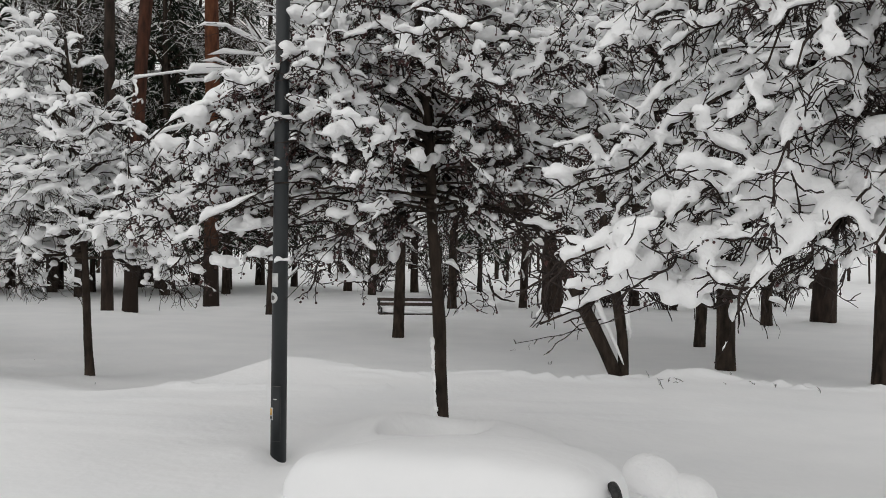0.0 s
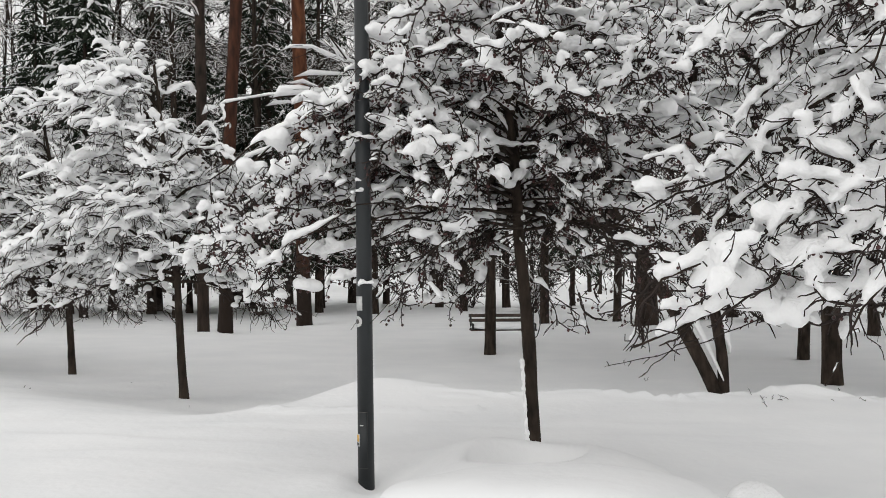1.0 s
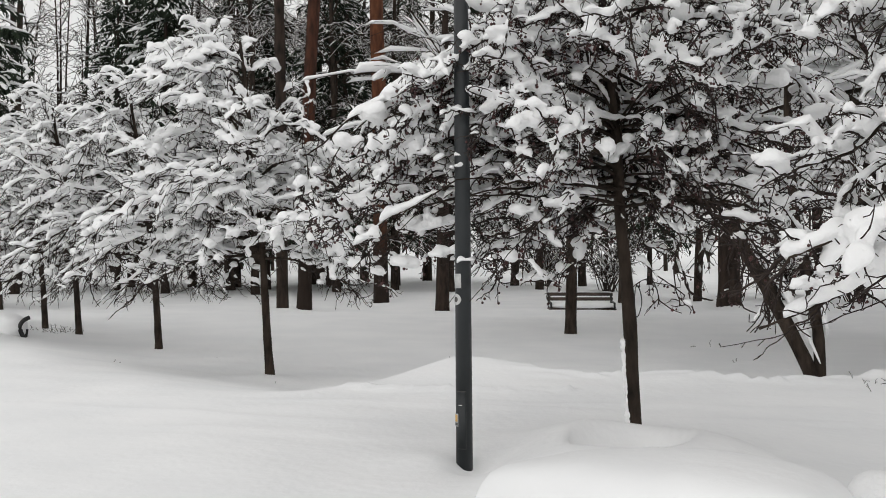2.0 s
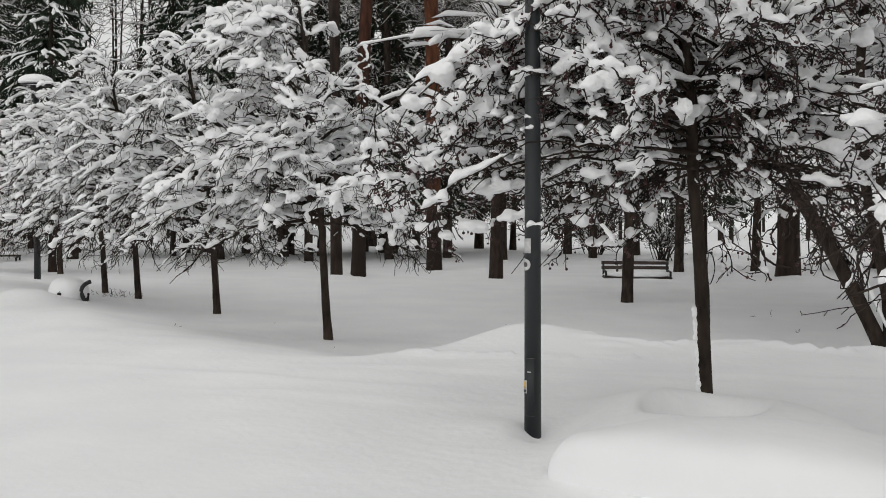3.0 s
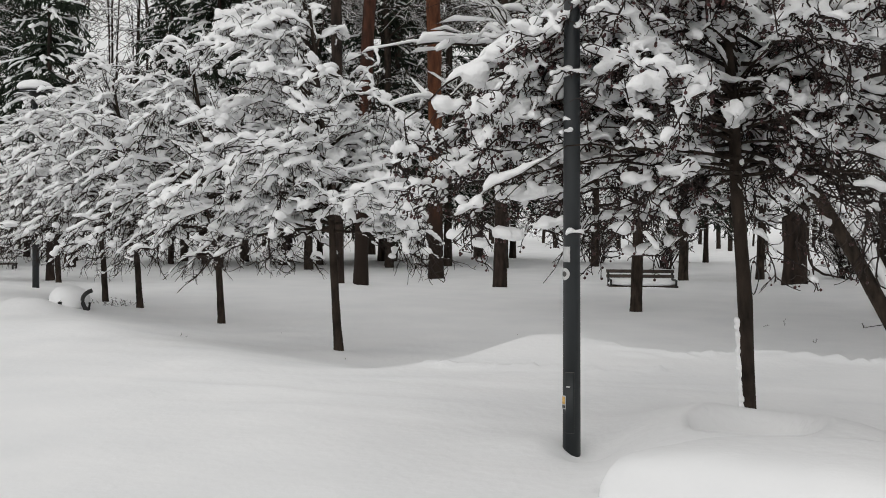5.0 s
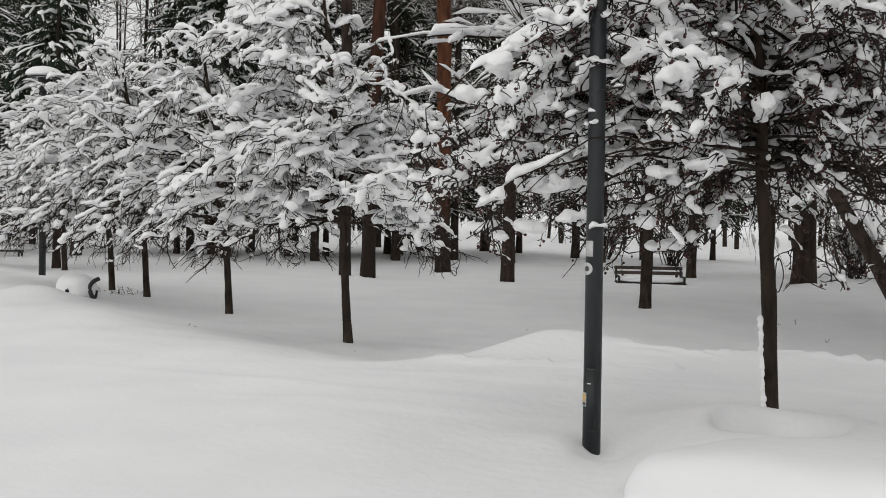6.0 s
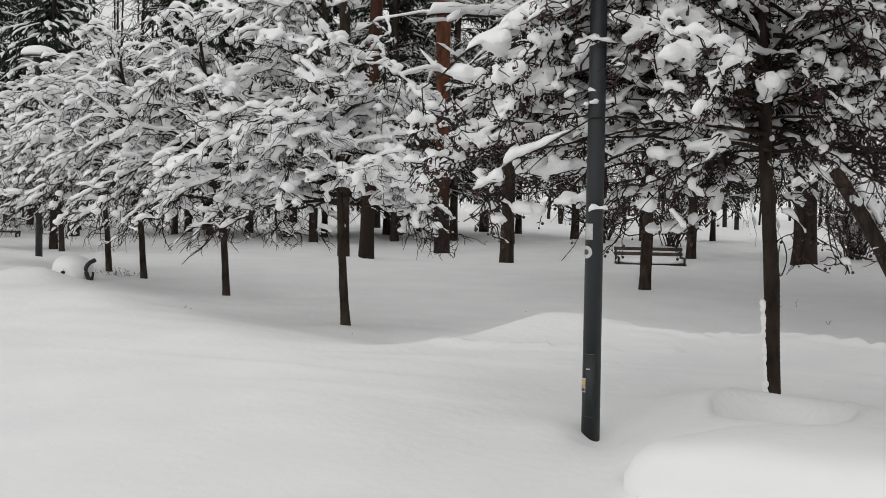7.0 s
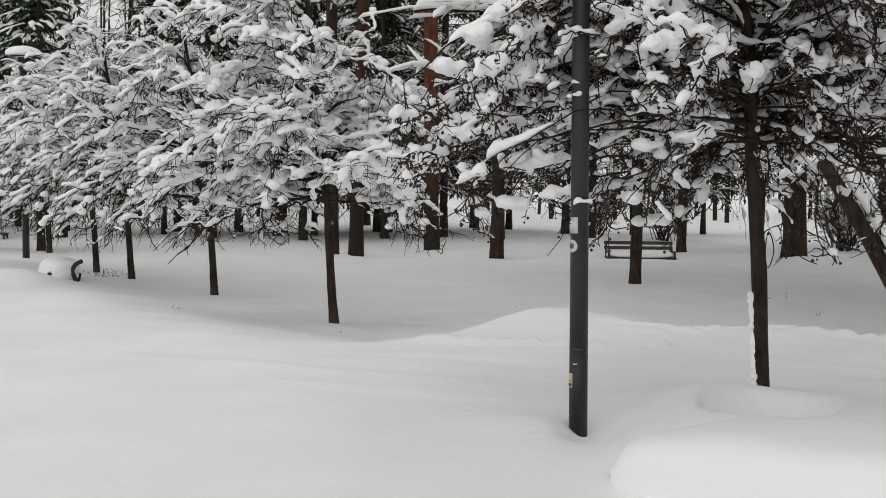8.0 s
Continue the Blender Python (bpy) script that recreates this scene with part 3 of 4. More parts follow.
# ---- lamp posts ----
def lamp_post(x, y, r, height, label, detailed, lean=(0, 0, 0)):
    top = thing("street_lamp", (x, y, gz(x, y) - 0.25), label, "lamp post", "lamp posts of the alley")
    top.rotation_euler = [radians(a) for a in lean]
    bm = bmesh.new()
    bmesh.ops.create_cone(bm, cap_ends=True, segments=32, radius1=r, radius2=r * 0.8, depth=height, matrix=pose(0, 0, height / 2))
    part("pole", bm_mesh("pole", bm, POLE, True), top)
    bm = bmesh.new()
    bmesh.ops.create_cone(bm, cap_ends=True, segments=24, radius1=0.09, radius2=0.13, depth=0.3, matrix=pose(0, 0, height + 0.15))
    bmesh.ops.create_cone(bm, cap_ends=True, segments=32, radius1=0.34, radius2=0.10, depth=0.09, matrix=pose(0, 0, height + 0.34))
    part("lantern", bm_mesh("lantern", bm, IRON, True), top, "dark lantern under a wide disc shade")
    V, Q = loaf(np.random.default_rng(8), (0.36, 0.36, 0.17), 16, 20, 2.2)
    part("shade_snow", mesh_np("shade_snow", V + np.array([0, 0, height + 0.37]), Q, SNOW), top, "cap of snow on the shade")
    if not detailed:
        return top

    def wrap(name, z0, z1, a0, a1, mat, out, label=""):
        k = 8
        a = np.radians(np.linspace(a0, a1, k))
        V = [((r * (1 - 0.2 * z / height) + out) * math.sin(b), -(r * (1 - 0.2 * z / height) + out) * math.cos(b), z) for z in (z0, z1) for b in a]
        Q = [(i, i + 1, i + k + 1, i + k) for i in range(k - 1)]
        me = mesh_np(name, np.array(V), Q, mat)
        ob = part(name, me, top, label)
        mod = ob.modifiers.new("thickness", "SOLIDIFY")
        mod.thickness = 0.001
        return ob

    g = 0.25
    wrap("hatch", g + 0.12, g + 0.47, -42, 20, POLE, 0.0025, "flush service hatch")
    wrap("hatch_seam", g + 0.115, g + 0.475, -44, 22, INK, 0.0012, "dark seam round the hatch")
    wrap("hatch_lock", g + 0.385, g + 0.392, -30, -6, PAPER, 0.005, "small bright lock bar")
    wrap("warning_sticker", g + 0.255, g + 0.335, -74, -34, PAPER, 0.004, "pale electrical warning sticker")
    wrap("warning_triangle", g + 0.285, g + 0.328, -68, -40, YELLOW, 0.005, "yellow warning field")
    wrap("warning_bar", g + 0.262, g + 0.278, -69, -39, INK, 0.005)
    wrap("sign_plate", g + 1.115, g + 1.205, -62, -6, PAPER, 0.004, "weathered pale grey label plate")
    # round sticker with a dark mark
    for nm, rad, mat, out in (("round_sticker", 0.036, PAPER, 0.004), ("round_sticker_mark", 0.016, INK, 0.005)):
        V, Q = [], []
        for j in range(20):
            for f in (0.0, 1.0):
                b = math.radians(-46) + f * rad * math.cos(j * 2 * math.pi / 20) / r
                V.append(((r * 0.97 + out) * math.sin(b), -(r * 0.97 + out) * math.cos(b), g + 1.045 + f * rad * math.sin(j * 2 * math.pi / 20)))
        Q = [(2 * j, 2 * j + 1, (2 * j + 3) % 40, (2 * j + 2) % 40) for j in range(20)]
        T = [(0, 2 * j + 1, (2 * j + 3) % 40) for j in range(20)]
        part(nm, mesh_np(nm, np.array(V), np.zeros((0, 4)), mat, T=T), top, "white round sticker" if nm == "round_sticker" else "")
    rng = np.random.default_rng(5)
    P = arcs([((-0.03, -r * 1.0, g + 1.27), (0.02, -r * 1.15, g + 1.285), (0.08, -r * 0.7, g + 1.275))], 8)
    V, Q = snow_tubes(rng, P, np.full(1, 0.035), 10, 12, 0.4)
    part("snow_cap", mesh_np("snow_cap", V, Q, SNOW), top, "small cap of snow on a bracket")
    return top


lamp_post(-0.905, 6.80, 0.053, 4.7, "dark grey painted steel lamp post with stickers, foot in the snow", True, (0, -0.6, 0))
lamp_post(-13.7, 21.4, 0.075, 4.3, "dark grey steel lamp post beside a snowed-in bench", False)


# ---- benches ----
def bench(at, turn, label, back=True, width=1.75, slats=0.0, rows=(0, 1, 2)):
    top = thing("park_bench", at, label, "bench", "park benches", turn)
    for sx in (-1, 1):
        bm = bmesh.new()
        x = sx * (width / 2 - 0.05)
        box(bm, (0.05, 0.06, 0.44), (x, -0.2, 0.22), (8, 0, 0), 0.008)
        box(bm, (0.05, 0.06, 0.46), (x, 0.2, 0.23), (-8, 0, 0), 0.008)
        box(bm, (0.05, 0.5, 0.05), (x, 0, 0.42), (4, 0, 0), 0.008)
        if back:
            box(bm, (0.05, 0.05, 0.46), (x, 0.29, 0.62), (-14, 0, 0), 0.008)
            box(bm, (0.05, 0.46, 0.04), (x, 0.0, 0.63), (3, 0, 0), 0.008)
            box(bm, (0.05, 0.05, 0.22), (x, -0.2, 0.53), (0, 0, 0), 0.008)
        part("iron_side", bm_mesh("iron_side", bm, IRON), top, "black cast iron side frame")
    for k in range(4):
        bm = bmesh.new()
        box(bm, (slats or width, 0.09, 0.035), (0, -0.18 + k * 0.12, 0.465), (4, 0, 0), 0.006)
        part("seat_slat", bm_mesh("seat_slat", bm, WOOD), top)
    for k in rows if back else ():
        bm = bmesh.new()
        box(bm, (width, 0.03, 0.085), (0, 0.275 + k * 0.03, 0.58 + k * 0.125), (-14, 0, 0), 0.006)
        part("back_slat", bm_mesh("back_slat", bm, WOOD), top)
    return top


rng0 = np.random.default_rng(3)
near_bench = bench((0.21, 5.48, -0.3), -26.5, "park bench buried under a rounded heap of snow", back=False, width=1.5, slats=1.5)
V, Q = loaf(rng0, (0.86, 0.42, 0.31), 64, 44, 4.2, 0.028)
V[:, 2] += 0.40 + 0.05 * V[:, 0] - 0.04 * V[:, 0] ** 2 + 0.012 * np.sin(4 * V[:, 0] + 1) * np.sin(5 * V[:, 1])
V[:, 1] += 0.05 * np.sin(2.2 * V[:, 0] + 0.6)
part("snow_load", mesh_np("snow_load", V, Q, GROUND_SNOW), near_bench, "thick rounded heap of snow")
rng_h = np.random.default_rng(29)
for ex, ey in ((-0.77, -0.16), (0.76, -0.32)):
    for k in range(9):
        LV, LT = lumps(rng_h, np.array([[rng_h.normal(ex, 0.04), rng_h.normal(ey, 0.06), rng_h.uniform(0.36, 0.46)]]), rng_h.uniform(0.03, 0.06, 1), 0.9, 2)
        part("snow_clod", mesh_np("snow_clod", LV, np.zeros((0, 4)), GROUND_SNOW, T=LT), near_bench)
part("armrest", mesh_np("armrest", *wood_tubes(arcs([((0.85, -0.16, 0.10), (0.915, -0.10, 0.44), (0.85, 0.02, 0.58))], 14), np.full((1, 14), 0.027), 10), IRON), near_bench, "curved black cast iron armrest")
far_bench = bench((-0.55, 27.6, gz(-0.55, 27.6) - 0.46), 10, "weathered wooden park bench with snow on its seat, under trees", rows=(1, 2))
part("snow_load", mesh_np("snow_load", *[a if i else a + np.array([0, -0.02, 0.54]) for i, a in enumerate(loaf(rng0, (0.86, 0.26, 0.13)))], GROUND_SNOW), far_bench, "flat layer of snow on the seat")
bench2 = bench((-9.95, 16.5, gz(-9.95, 16.5) - 0.34), 132, "park bench sunk in a drift under a snow pillow", back=False, width=0.9, slats=0.8)
part("snow_load", mesh_np("snow_load", *[a if i else a + np.array([0, 0.0, 0.4]) for i, a in enumerate(loaf(rng0, (0.5, 0.31, 0.29)))], GROUND_SNOW), bench2, "round pillow of snow")
part("armrest", mesh_np("armrest", *wood_tubes(arcs([((-0.55, -0.2, 0.25), (-0.55, -0.1, 0.5), (-0.55, -0.25, 0.64))], 12), np.full((1, 12), 0.035), 8), IRON), bench2, "curled black cast iron armrest")


def litter_bin(x, y):
    top = thing("litter_bin", (x, y, gz(x, y) - 0.06), "dark metal litter bin half sunk in snow beside a post", "bin", turn=20, size=0.66)
    bm = bmesh.new()
    bmesh.ops.create_cone(bm, cap_ends=True, segments=16, radius1=0.2, radius2=0.25, depth=0.5, matrix=pose(0, 0, 0.25))
    part("body", bm_mesh("body", bm, IRON), top)
    bm = bmesh.new()
    bmesh.ops.create_cone(bm, cap_ends=False, segments=16, radius1=0.265, radius2=0.265, depth=0.04, matrix=pose(0, 0, 0.49))
    part("rim", bm_mesh("rim", bm, IRON), top)
    bm = bmesh.new()
    box(bm, (0.07, 0.07, 1.0), (0.36, 0, 0.5), (0, 0, 0), 0.008)
    box(bm, (0.2, 0.03, 0.03), (0.24, 0, 0.42))
    part("post", bm_mesh("post", bm, IRON), top)


litter_bin(-14.4, 20.35)
left_bench = bench((-20.6, 30.0, gz(-20.6, 30.0) - 0.3), 20, "low dark bench with snow on its seat, far down the alley", back=False, width=1.25)
part("snow_load", mesh_np("snow_load", *[a if i else a + np.array([0, 0, 0.53]) for i, a in enumerate(loaf(rng0, (0.6, 0.24, 0.09)))], GROUND_SNOW), left_bench)


def dry_weeds(x, y, seed, n, tall, spread, label):
    rng = np.random.default_rng(seed)
    top = thing("dry_weeds", (x, y, gz(x, y) - 0.03), label, "weeds", "dry weeds in the snow")
    S = np.concatenate([rng.normal(0, spread, (n, 2)), np.zeros((n, 1))], 1)
    B = grow(rng, S, rng.normal(0, 0.5, (n, 3)) + np.array([0, 0, 0.9]), rng.uniform(0.5, 1.1, n) * tall, 6, 0.5, 0.2)
    T = sprout(rng, B, n * 3, 0.3, 1.0, (0.2 * tall, 0.5 * tall), (0.4, 1.0), (0.1, 0.3), 4, 0.4, 0.2)
    V, Q = join([wood_tubes(B, 0.0035 * np.linspace(1, 0.6, 6)[None] * np.ones((n, 1)), 4), wood_tubes(T, 0.0025 * np.ones((len(T), 4)), 3)])
    part("stalk_mass", mesh_np("stalk_mass", V, Q, TWIG), top, kind="stuff")


dry_weeds(-10.3, 18.6, 1, 34, 0.2, 0.34, "dark dry weeds poking out of the snow")
dry_weeds(2.5, 11.0, 2, 7, 0.12, 0.25, "few short dry stalks on the snow bank")
dry_weeds(3.6, 11.0, 3, 5, 0.12, 0.2, "few short dry stalks on the snow bank")
dry_weeds(1.6, 18.5, 4, 3, 0.14, 0.12, "fallen thin twig lying on the snow")
dry_weeds(-5.7, 15.2, 5, 2, 0.08, 0.08, "tiny dry stalk in the snow")
for k, (x, y) in enumerate(((-5.6, 13.4), (-6.2, 12.9), (-3.9, 12.5), (-4.6, 11.6), (0.9, 14.6), (1.9, 16.2), (2.7, 14.9), (-2.4, 15.8))):
    dry_weeds(x, y, 20 + k, 2, 0.05 + 0.02 * (k % 3), 0.05, "small bit of dark twig fallen on the snow")


def snowed_shrub(x, y, r, label):
    rng = np.random.default_rng(15)
    top = thing("snowed_in_shrub", (x, y, gz(x, y) - 0.05), label, "shrub")
    LV, LT = lumps(rng, np.array([[0, 0, 0.10], [0.04, 0.05, 0.02], [0.2, -0.06, 0.02], [0.1, 0.0, 0.03]]), np.array([r, r, r * 0.9, r]), 1.0)
    part("snow_load", mesh_np("snow_load", LV, np.zeros((0, 4)), SNOW, T=LT), top)
    B = grow(rng, np.tile(np.array([[0.22, -0.22, 0.0]]), (6, 1)) + rng.normal(0, 0.03, (6, 3)), rng.normal(0, 0.5, (6, 3)) + np.array([0.3, -0.3, 0.5]), rng.uniform(0.06, 0.14, 6), 5, 0.2, 0.2)
    V, Q = wood_tubes(B, 0.0022 * np.ones((6, 5)), 4)
    part("twig_mass", mesh_np("twig_mass", V, Q, TWIG), top, kind="stuff")


snowed_shrub(1.32, 5.85, 0.16, "low shrub hidden under a smooth cap of snow")

# ---- the laden crab apple trees ----
T1_BOUGHS = []
rng_a = np.random.default_rng(57)
for k in range(42):
    a, z0, far = rng_a.uniform(0, 6.28), 1.62 + 1.6 * rng_a.random(), rng_a.uniform(0.9, 2.0)
    dx, dy, rise = math.cos(a) * far - 0.1, math.sin(a) * far * 0.7, rng_a.uniform(-0.25, 0.55)
    bow = rng_a.normal(0, 0.16, 3)
    dx = max(dx, z0 + rise - 4.0) if dx < 0 else dx
    T1_BOUGHS.append(((-0.08, -0.06, z0), (dx * 0.5 + bow[0], dy * 0.5 + bow[1], z0 + 0.6 * rise + 0.12 + 0.6 * bow[2]), (dx, dy, max(z0 + rise - 0.35 * far * rng_a.random(), 1.0))))
for k in range(13):
    a, z0, far = rng_a.uniform(0.1, 6.2), rng_a.uniform(1.55, 1.95), rng_a.uniform(0.55, 1.75)
    dx, dy = math.cos(a) * far - 0.05, math.sin(a) * far * 0.6 + 0.15
    T1_BOUGHS.append(((-0.06, 0.0, z0), (dx * 0.55, dy * 0.55, z0 - 0.12 + rng_a.normal(0, 0.08)), (dx, dy, rng_a.uniform(0.96, 1.25))))
for k in range(11):
    z0, y = 1.85 + 0.065 * k, rng_a.uniform(-0.75, 0.45)
    tip = rng_a.uniform(-2.05, -1.35)
    T1_BOUGHS.append(((-0.1, -0.1, z0), (0.55 * tip, 0.7 * y, min(z0 + 0.15, 0.55 * tip + 3.7)), (tip, y, min(z0, tip + 3.7) - rng_a.uniform(0, 0.35))))
T1_BOUGHS += [((-0.1, -0.1, 2.1), (-1.35, -0.5, 2.38), (-2.12, -0.75, 1.72)), ((-0.05, -0.05, 1.85), (-1.1, -0.3, 1.7), (-2.0, -0.5, 1.3)), 
    ((-0.1, -0.1, 2.1), (-0.4, -0.6, 2.2), (-0.64, -1.2, 1.98)), ((-0.1, -0.1, 2.4), (-0.8, -0.6, 2.7), (-1.45, -0.8, 2.3)), ((-0.05, -0.1, 1.6), (-0.8, -0.55, 1.5), (-1.7, -0.65, 1.12)), ((-0.05, -0.1, 1.7), (-0.9, -0.6, 1.62), (-1.85, -0.65, 1.32)), ((-0.05, 0, 1.8), (-0.7, 0.1, 1.6), (-1.7, 0.0, 1.15)), ((-0.05, 0, 1.9), (0.7, -0.1, 1.75), (1.35, -0.2, 1.1)),
    ((-0.05, 0, 2.1), (0.8, 0.2, 1.9), (1.6, 0.1, 1.25)), ((-0.05, 0, 1.8), (0.45, -0.2, 1.6), (0.85, -0.4, 1.05)), ((-0.05, 0, 2.3), (0.9, -0.2, 2.1), (1.75, -0.3, 1.5)), ((-0.05, 0, 1.95), (0.6, 0.3, 1.7), (1.1, 0.4, 1.1)),
    ((-0.05, 0, 1.75), (-0.4, 0.2, 1.6), (-0.85, 0.3, 1.1)), ((-0.05, 0, 2.1), (-0.75, 0.35, 2.0), (-1.4, 0.4, 1.5)), ((-0.05, 0, 1.9), (0.3, 0.45, 1.7), (0.5, 0.7, 1.15)),
    ((-0.1, -0.1, 1.8), (-1.0, -0.2, 2.05), (-1.9, -0.2, 1.8)), ((-0.1, -0.1, 1.7), (-0.8, -0.45, 1.75), (-1.6, -0.6, 1.4)), ((-0.1, -0.1, 1.9), (-0.8, -0.5, 2.0), (-1.75, -0.6, 1.75)), ((-0.1, -0.1, 1.65), (-0.7, -0.4, 1.6), (-1.35, -0.55, 1.3)), ((-0.1, -0.1, 2.0), (-0.9, 0.2, 2.2), (-1.6, 0.4, 1.95)), ((-0.05, 0, 1.7), (0.5, 0.35, 1.5), (1.0, 0.5, 1.0)), ((-0.05, 0, 1.75), (0.7, 0.0, 1.5), (1.3, 0.1, 0.98)), ((-0.08, -0.05, 1.6), (-0.5, 0.0, 1.45), (-0.95, 0.05, 1.0))]
T1 = snowy_tree("crab_apple_tree", (0.13, 7.53, 0.1), 11, "snow-laden crab apple tree with dark twigs and dried red fruit", [(0.03, 0, 0), (0.0, -0.02, 0.8), (-0.07, -0.05, 1.5), (-0.11, -0.1, 2.2), (-0.2, -0.12, 2.8), (-0.2, -0.1, 4.0)], 0.052, T1_BOUGHS,
    zone=(1.8, 3.3), droop=0.4, n2=13, sec_len=(0.3, 0.8), fan2=(0.4, 1.2), lift2=(0.1, 0.3), n3=5, twig_len=(0.1, 0.3), hang=0.3, crook=0.42, kink=0.26, spurs=13000, twig_r=0.0043, stout=0.64, rich=(-0.5, 1.22), sparse=(0.25, 1.85, 0.55), bare=(-0.85, 0.0), shoulder=(1.0, 3.9), side=((0.1, 2.3, 0.65), (0.3, 1.8, 0.45)), low=0.84,
    clear=((-1.4, -0.72, -0.56, 1.75), (-0.16, 0.1, 0.0, 1.85), (-0.2, -0.04, 0.0, 2.35)), blanket=0.5, blanket_w=(0.05, 0.105), branch_w=(0.02, 0.046), twig_w=(0.012, 0.026), share=0.6, gap=0.34, knob=0.32, blobs=2200, blob=(0.014, 0.05), fruit=7000,
    heaps=[(-0.62, -1.2, 2.03), (-0.8, -0.65, 2.95), (-0.62, -0.65, 3.02), (-0.95, -0.65, 2.85), (-2.05, -0.8, 1.72), (-1.1, -0.6, 2.45), (-1.5, -0.6, 2.3), (-1.3, -0.5, 2.4), (-1.65, -0.6, 2.16), (-1.85, -0.68, 1.98), (-1.2, -0.35, 2.15), (-1.75, -0.45, 1.62), (-1.45, -0.35, 1.45), (-0.2, -0.3, 2.5), (-1.3, -0.5, 1.5), (-1.5, -0.5, 1.7), (-1.1, -0.5, 1.72), (-1.62, -0.5, 1.82), (-1.05, -0.5, 1.5), (-1.4, -0.5, 1.42), (0.5, -0.3, 2.6), (0.9, -0.2, 2.4), (1.2, -0.1, 2.2), (0.7, 0, 2.9), (0.3, -0.35, 2.8), (1.0, -0.3, 2.7), (0.55, -0.1, 2.2), (-1.6, -0.63, 1.16), (-1.45, -0.6, 1.22), (-1.25, -0.6, 1.28), (-1.1, -0.6, 1.3), (-1.39, -0.58, 1.92), (-0.68, -0.58, 1.55), (-0.76, -0.58, 1.26), (-1.75, -0.63, 1.42), (-1.4, -0.63, 1.48)],
    heap_size=[0.075, 0.12, 0.12, 0.1, 0.06, 0.075, 0.085, 0.09, 0.085, 0.08, 0.06, 0.06, 0.06, 0.07, 0.045, 0.05, 0.045, 0.05, 0.045, 0.045, 0.09, 0.08, 0.08, 0.09, 0.08, 0.08, 0.07, 0.05, 0.065, 0.06, 0.06, 0.075, 0.06, 0.06, 0.045, 0.045])
rng_t = np.random.default_rng(19)
beads = np.array([(0.002 - 0.046 * u + rng_t.normal(0, 0.003), -0.02, 0.05 + 0.62 * u) for u in np.linspace(0, 1, 34)])
LV, LT = lumps(rng_t, beads, rng_t.uniform(0.019, 0.032, 34) * np.linspace(1.15, 0.8, 34), 1.3, 2)
settle(part("trunk_snow", mesh_np("trunk_snow", LV, np.zeros((0, 4)), SNOW, T=LT), T1, "snow clinging to the side of the trunk"), 0.006, 0.5, 0.0008)
loop = np.array([[(0.05 + 0.024 * math.sin(u), -0.05, 0.95 + 0.1 * math.cos(u) - 0.02 * math.sin(2 * u)) for u in np.linspace(-0.3, 6.0, 18)]])
part("wire_loop", mesh_np("wire_loop", *wood_tubes(loop, np.full((1, 18), 0.004), 5), IRON), T1, "black loop of wire hung on the trunk")
# low boughs that arch out and sink towards the ground
LOW_BOUGHS = [((-0.05, 0, 1.5), (-1.0, -0.3, 1.5), (-1.95, -0.5, 0.95)), ((-0.05, 0, 1.6), (-1.1, 0.1, 1.65), (-2.15, 0.1, 1.05)), ((-0.05, 0, 1.55), (-0.8, -0.6, 1.45), (-1.55, -1.0, 0.95)),
    ((0, 0, 1.5), (0.6, -0.3, 1.4), (1.2, -0.5, 0.95)), ((0, 0, 1.6), (0.7, 0.2, 1.5), (1.35, 0.3, 1.0)),
    ((-0.05, 0, 1.8), (-1.2, -0.4, 2.0), (-2.4, -0.6, 1.35)), ((-0.1, 0, 2.1), (-1.2, -0.2, 2.4), (-2.4, -0.3, 1.7)), ((-0.05, 0, 1.5), (-0.7, 0.5, 1.5), (-1.4, 0.9, 1.0)), ((-0.05, 0, 1.7), (-1.1, -0.6, 1.7), (-2.0, -0.9, 1.1)), ((0, 0, 1.9), (0.7, -0.2, 1.95), (1.4, -0.4, 1.35))]
T2 = snowy_tree("crab_apple_tree", (-4.23, 12.9, gz(-4.23, 12.9) - 0.05), 21, "young crab apple tree bowed under thick snow, slim dark trunk", [(0.06, 0, 0), (0.0, 0, 0.9), (-0.05, 0, 1.8), (-0.15, -0.1, 3.0), (-0.3, -0.1, 4.2)], 0.056, LOW_BOUGHS + [((0, 0, 2.2), (0.7, -0.2, 2.4), (1.35, -0.3, 1.75)), ((0, 0, 2.6), (0.6, 0.1, 2.75), (1.2, 0.1, 2.1)), ((0, 0, 1.8), (0.6, -0.4, 1.8), (1.15, -0.7, 1.25)), ((-0.05, 0, 3.0), (0.5, -0.2, 3.1), (1.0, -0.3, 2.5))],
    n1=44, zone=(1.6, 3.85), reach=(2.5, 1.25), rise=(30, 60), droop=1.3, lean=(-0.27, -0.08), n2=15, sec_len=(0.4, 1.0), fan2=(0.2, 0.9), lift2=(0.1, 0.25), n3=5, twig_len=(0.15, 0.4), fan3=(0.2, 0.9), hang=0.6, crook=0.3, spurs=3000, twig_r=0.0042, bare=(-0.65, 0.1), low=0.88, shoulder=(-1.05, 3.87 - gz(-4.23, 12.9)),
    blanket=0.7, blanket_w=(0.06, 0.11), blanket_tall=0.5, branch_w=(0.03, 0.055), share=0.8, gap=0.16, tall=0.95, blobs=1200, blob=(0.02, 0.075), knob=0.3, voxel=0.016,
    heaps=[(-0.1, -0.5, 1.9), (0.25, -0.45, 1.72), (-0.45, -0.6, 1.75), (0.0, -0.6, 2.15), (0.4, -0.35, 2.0), (-0.5, -0.5, 2.2), (0.15, -0.5, 2.4)], heap_size=[0.1, 0.09, 0.1, 0.1, 0.09, 0.1, 0.09])
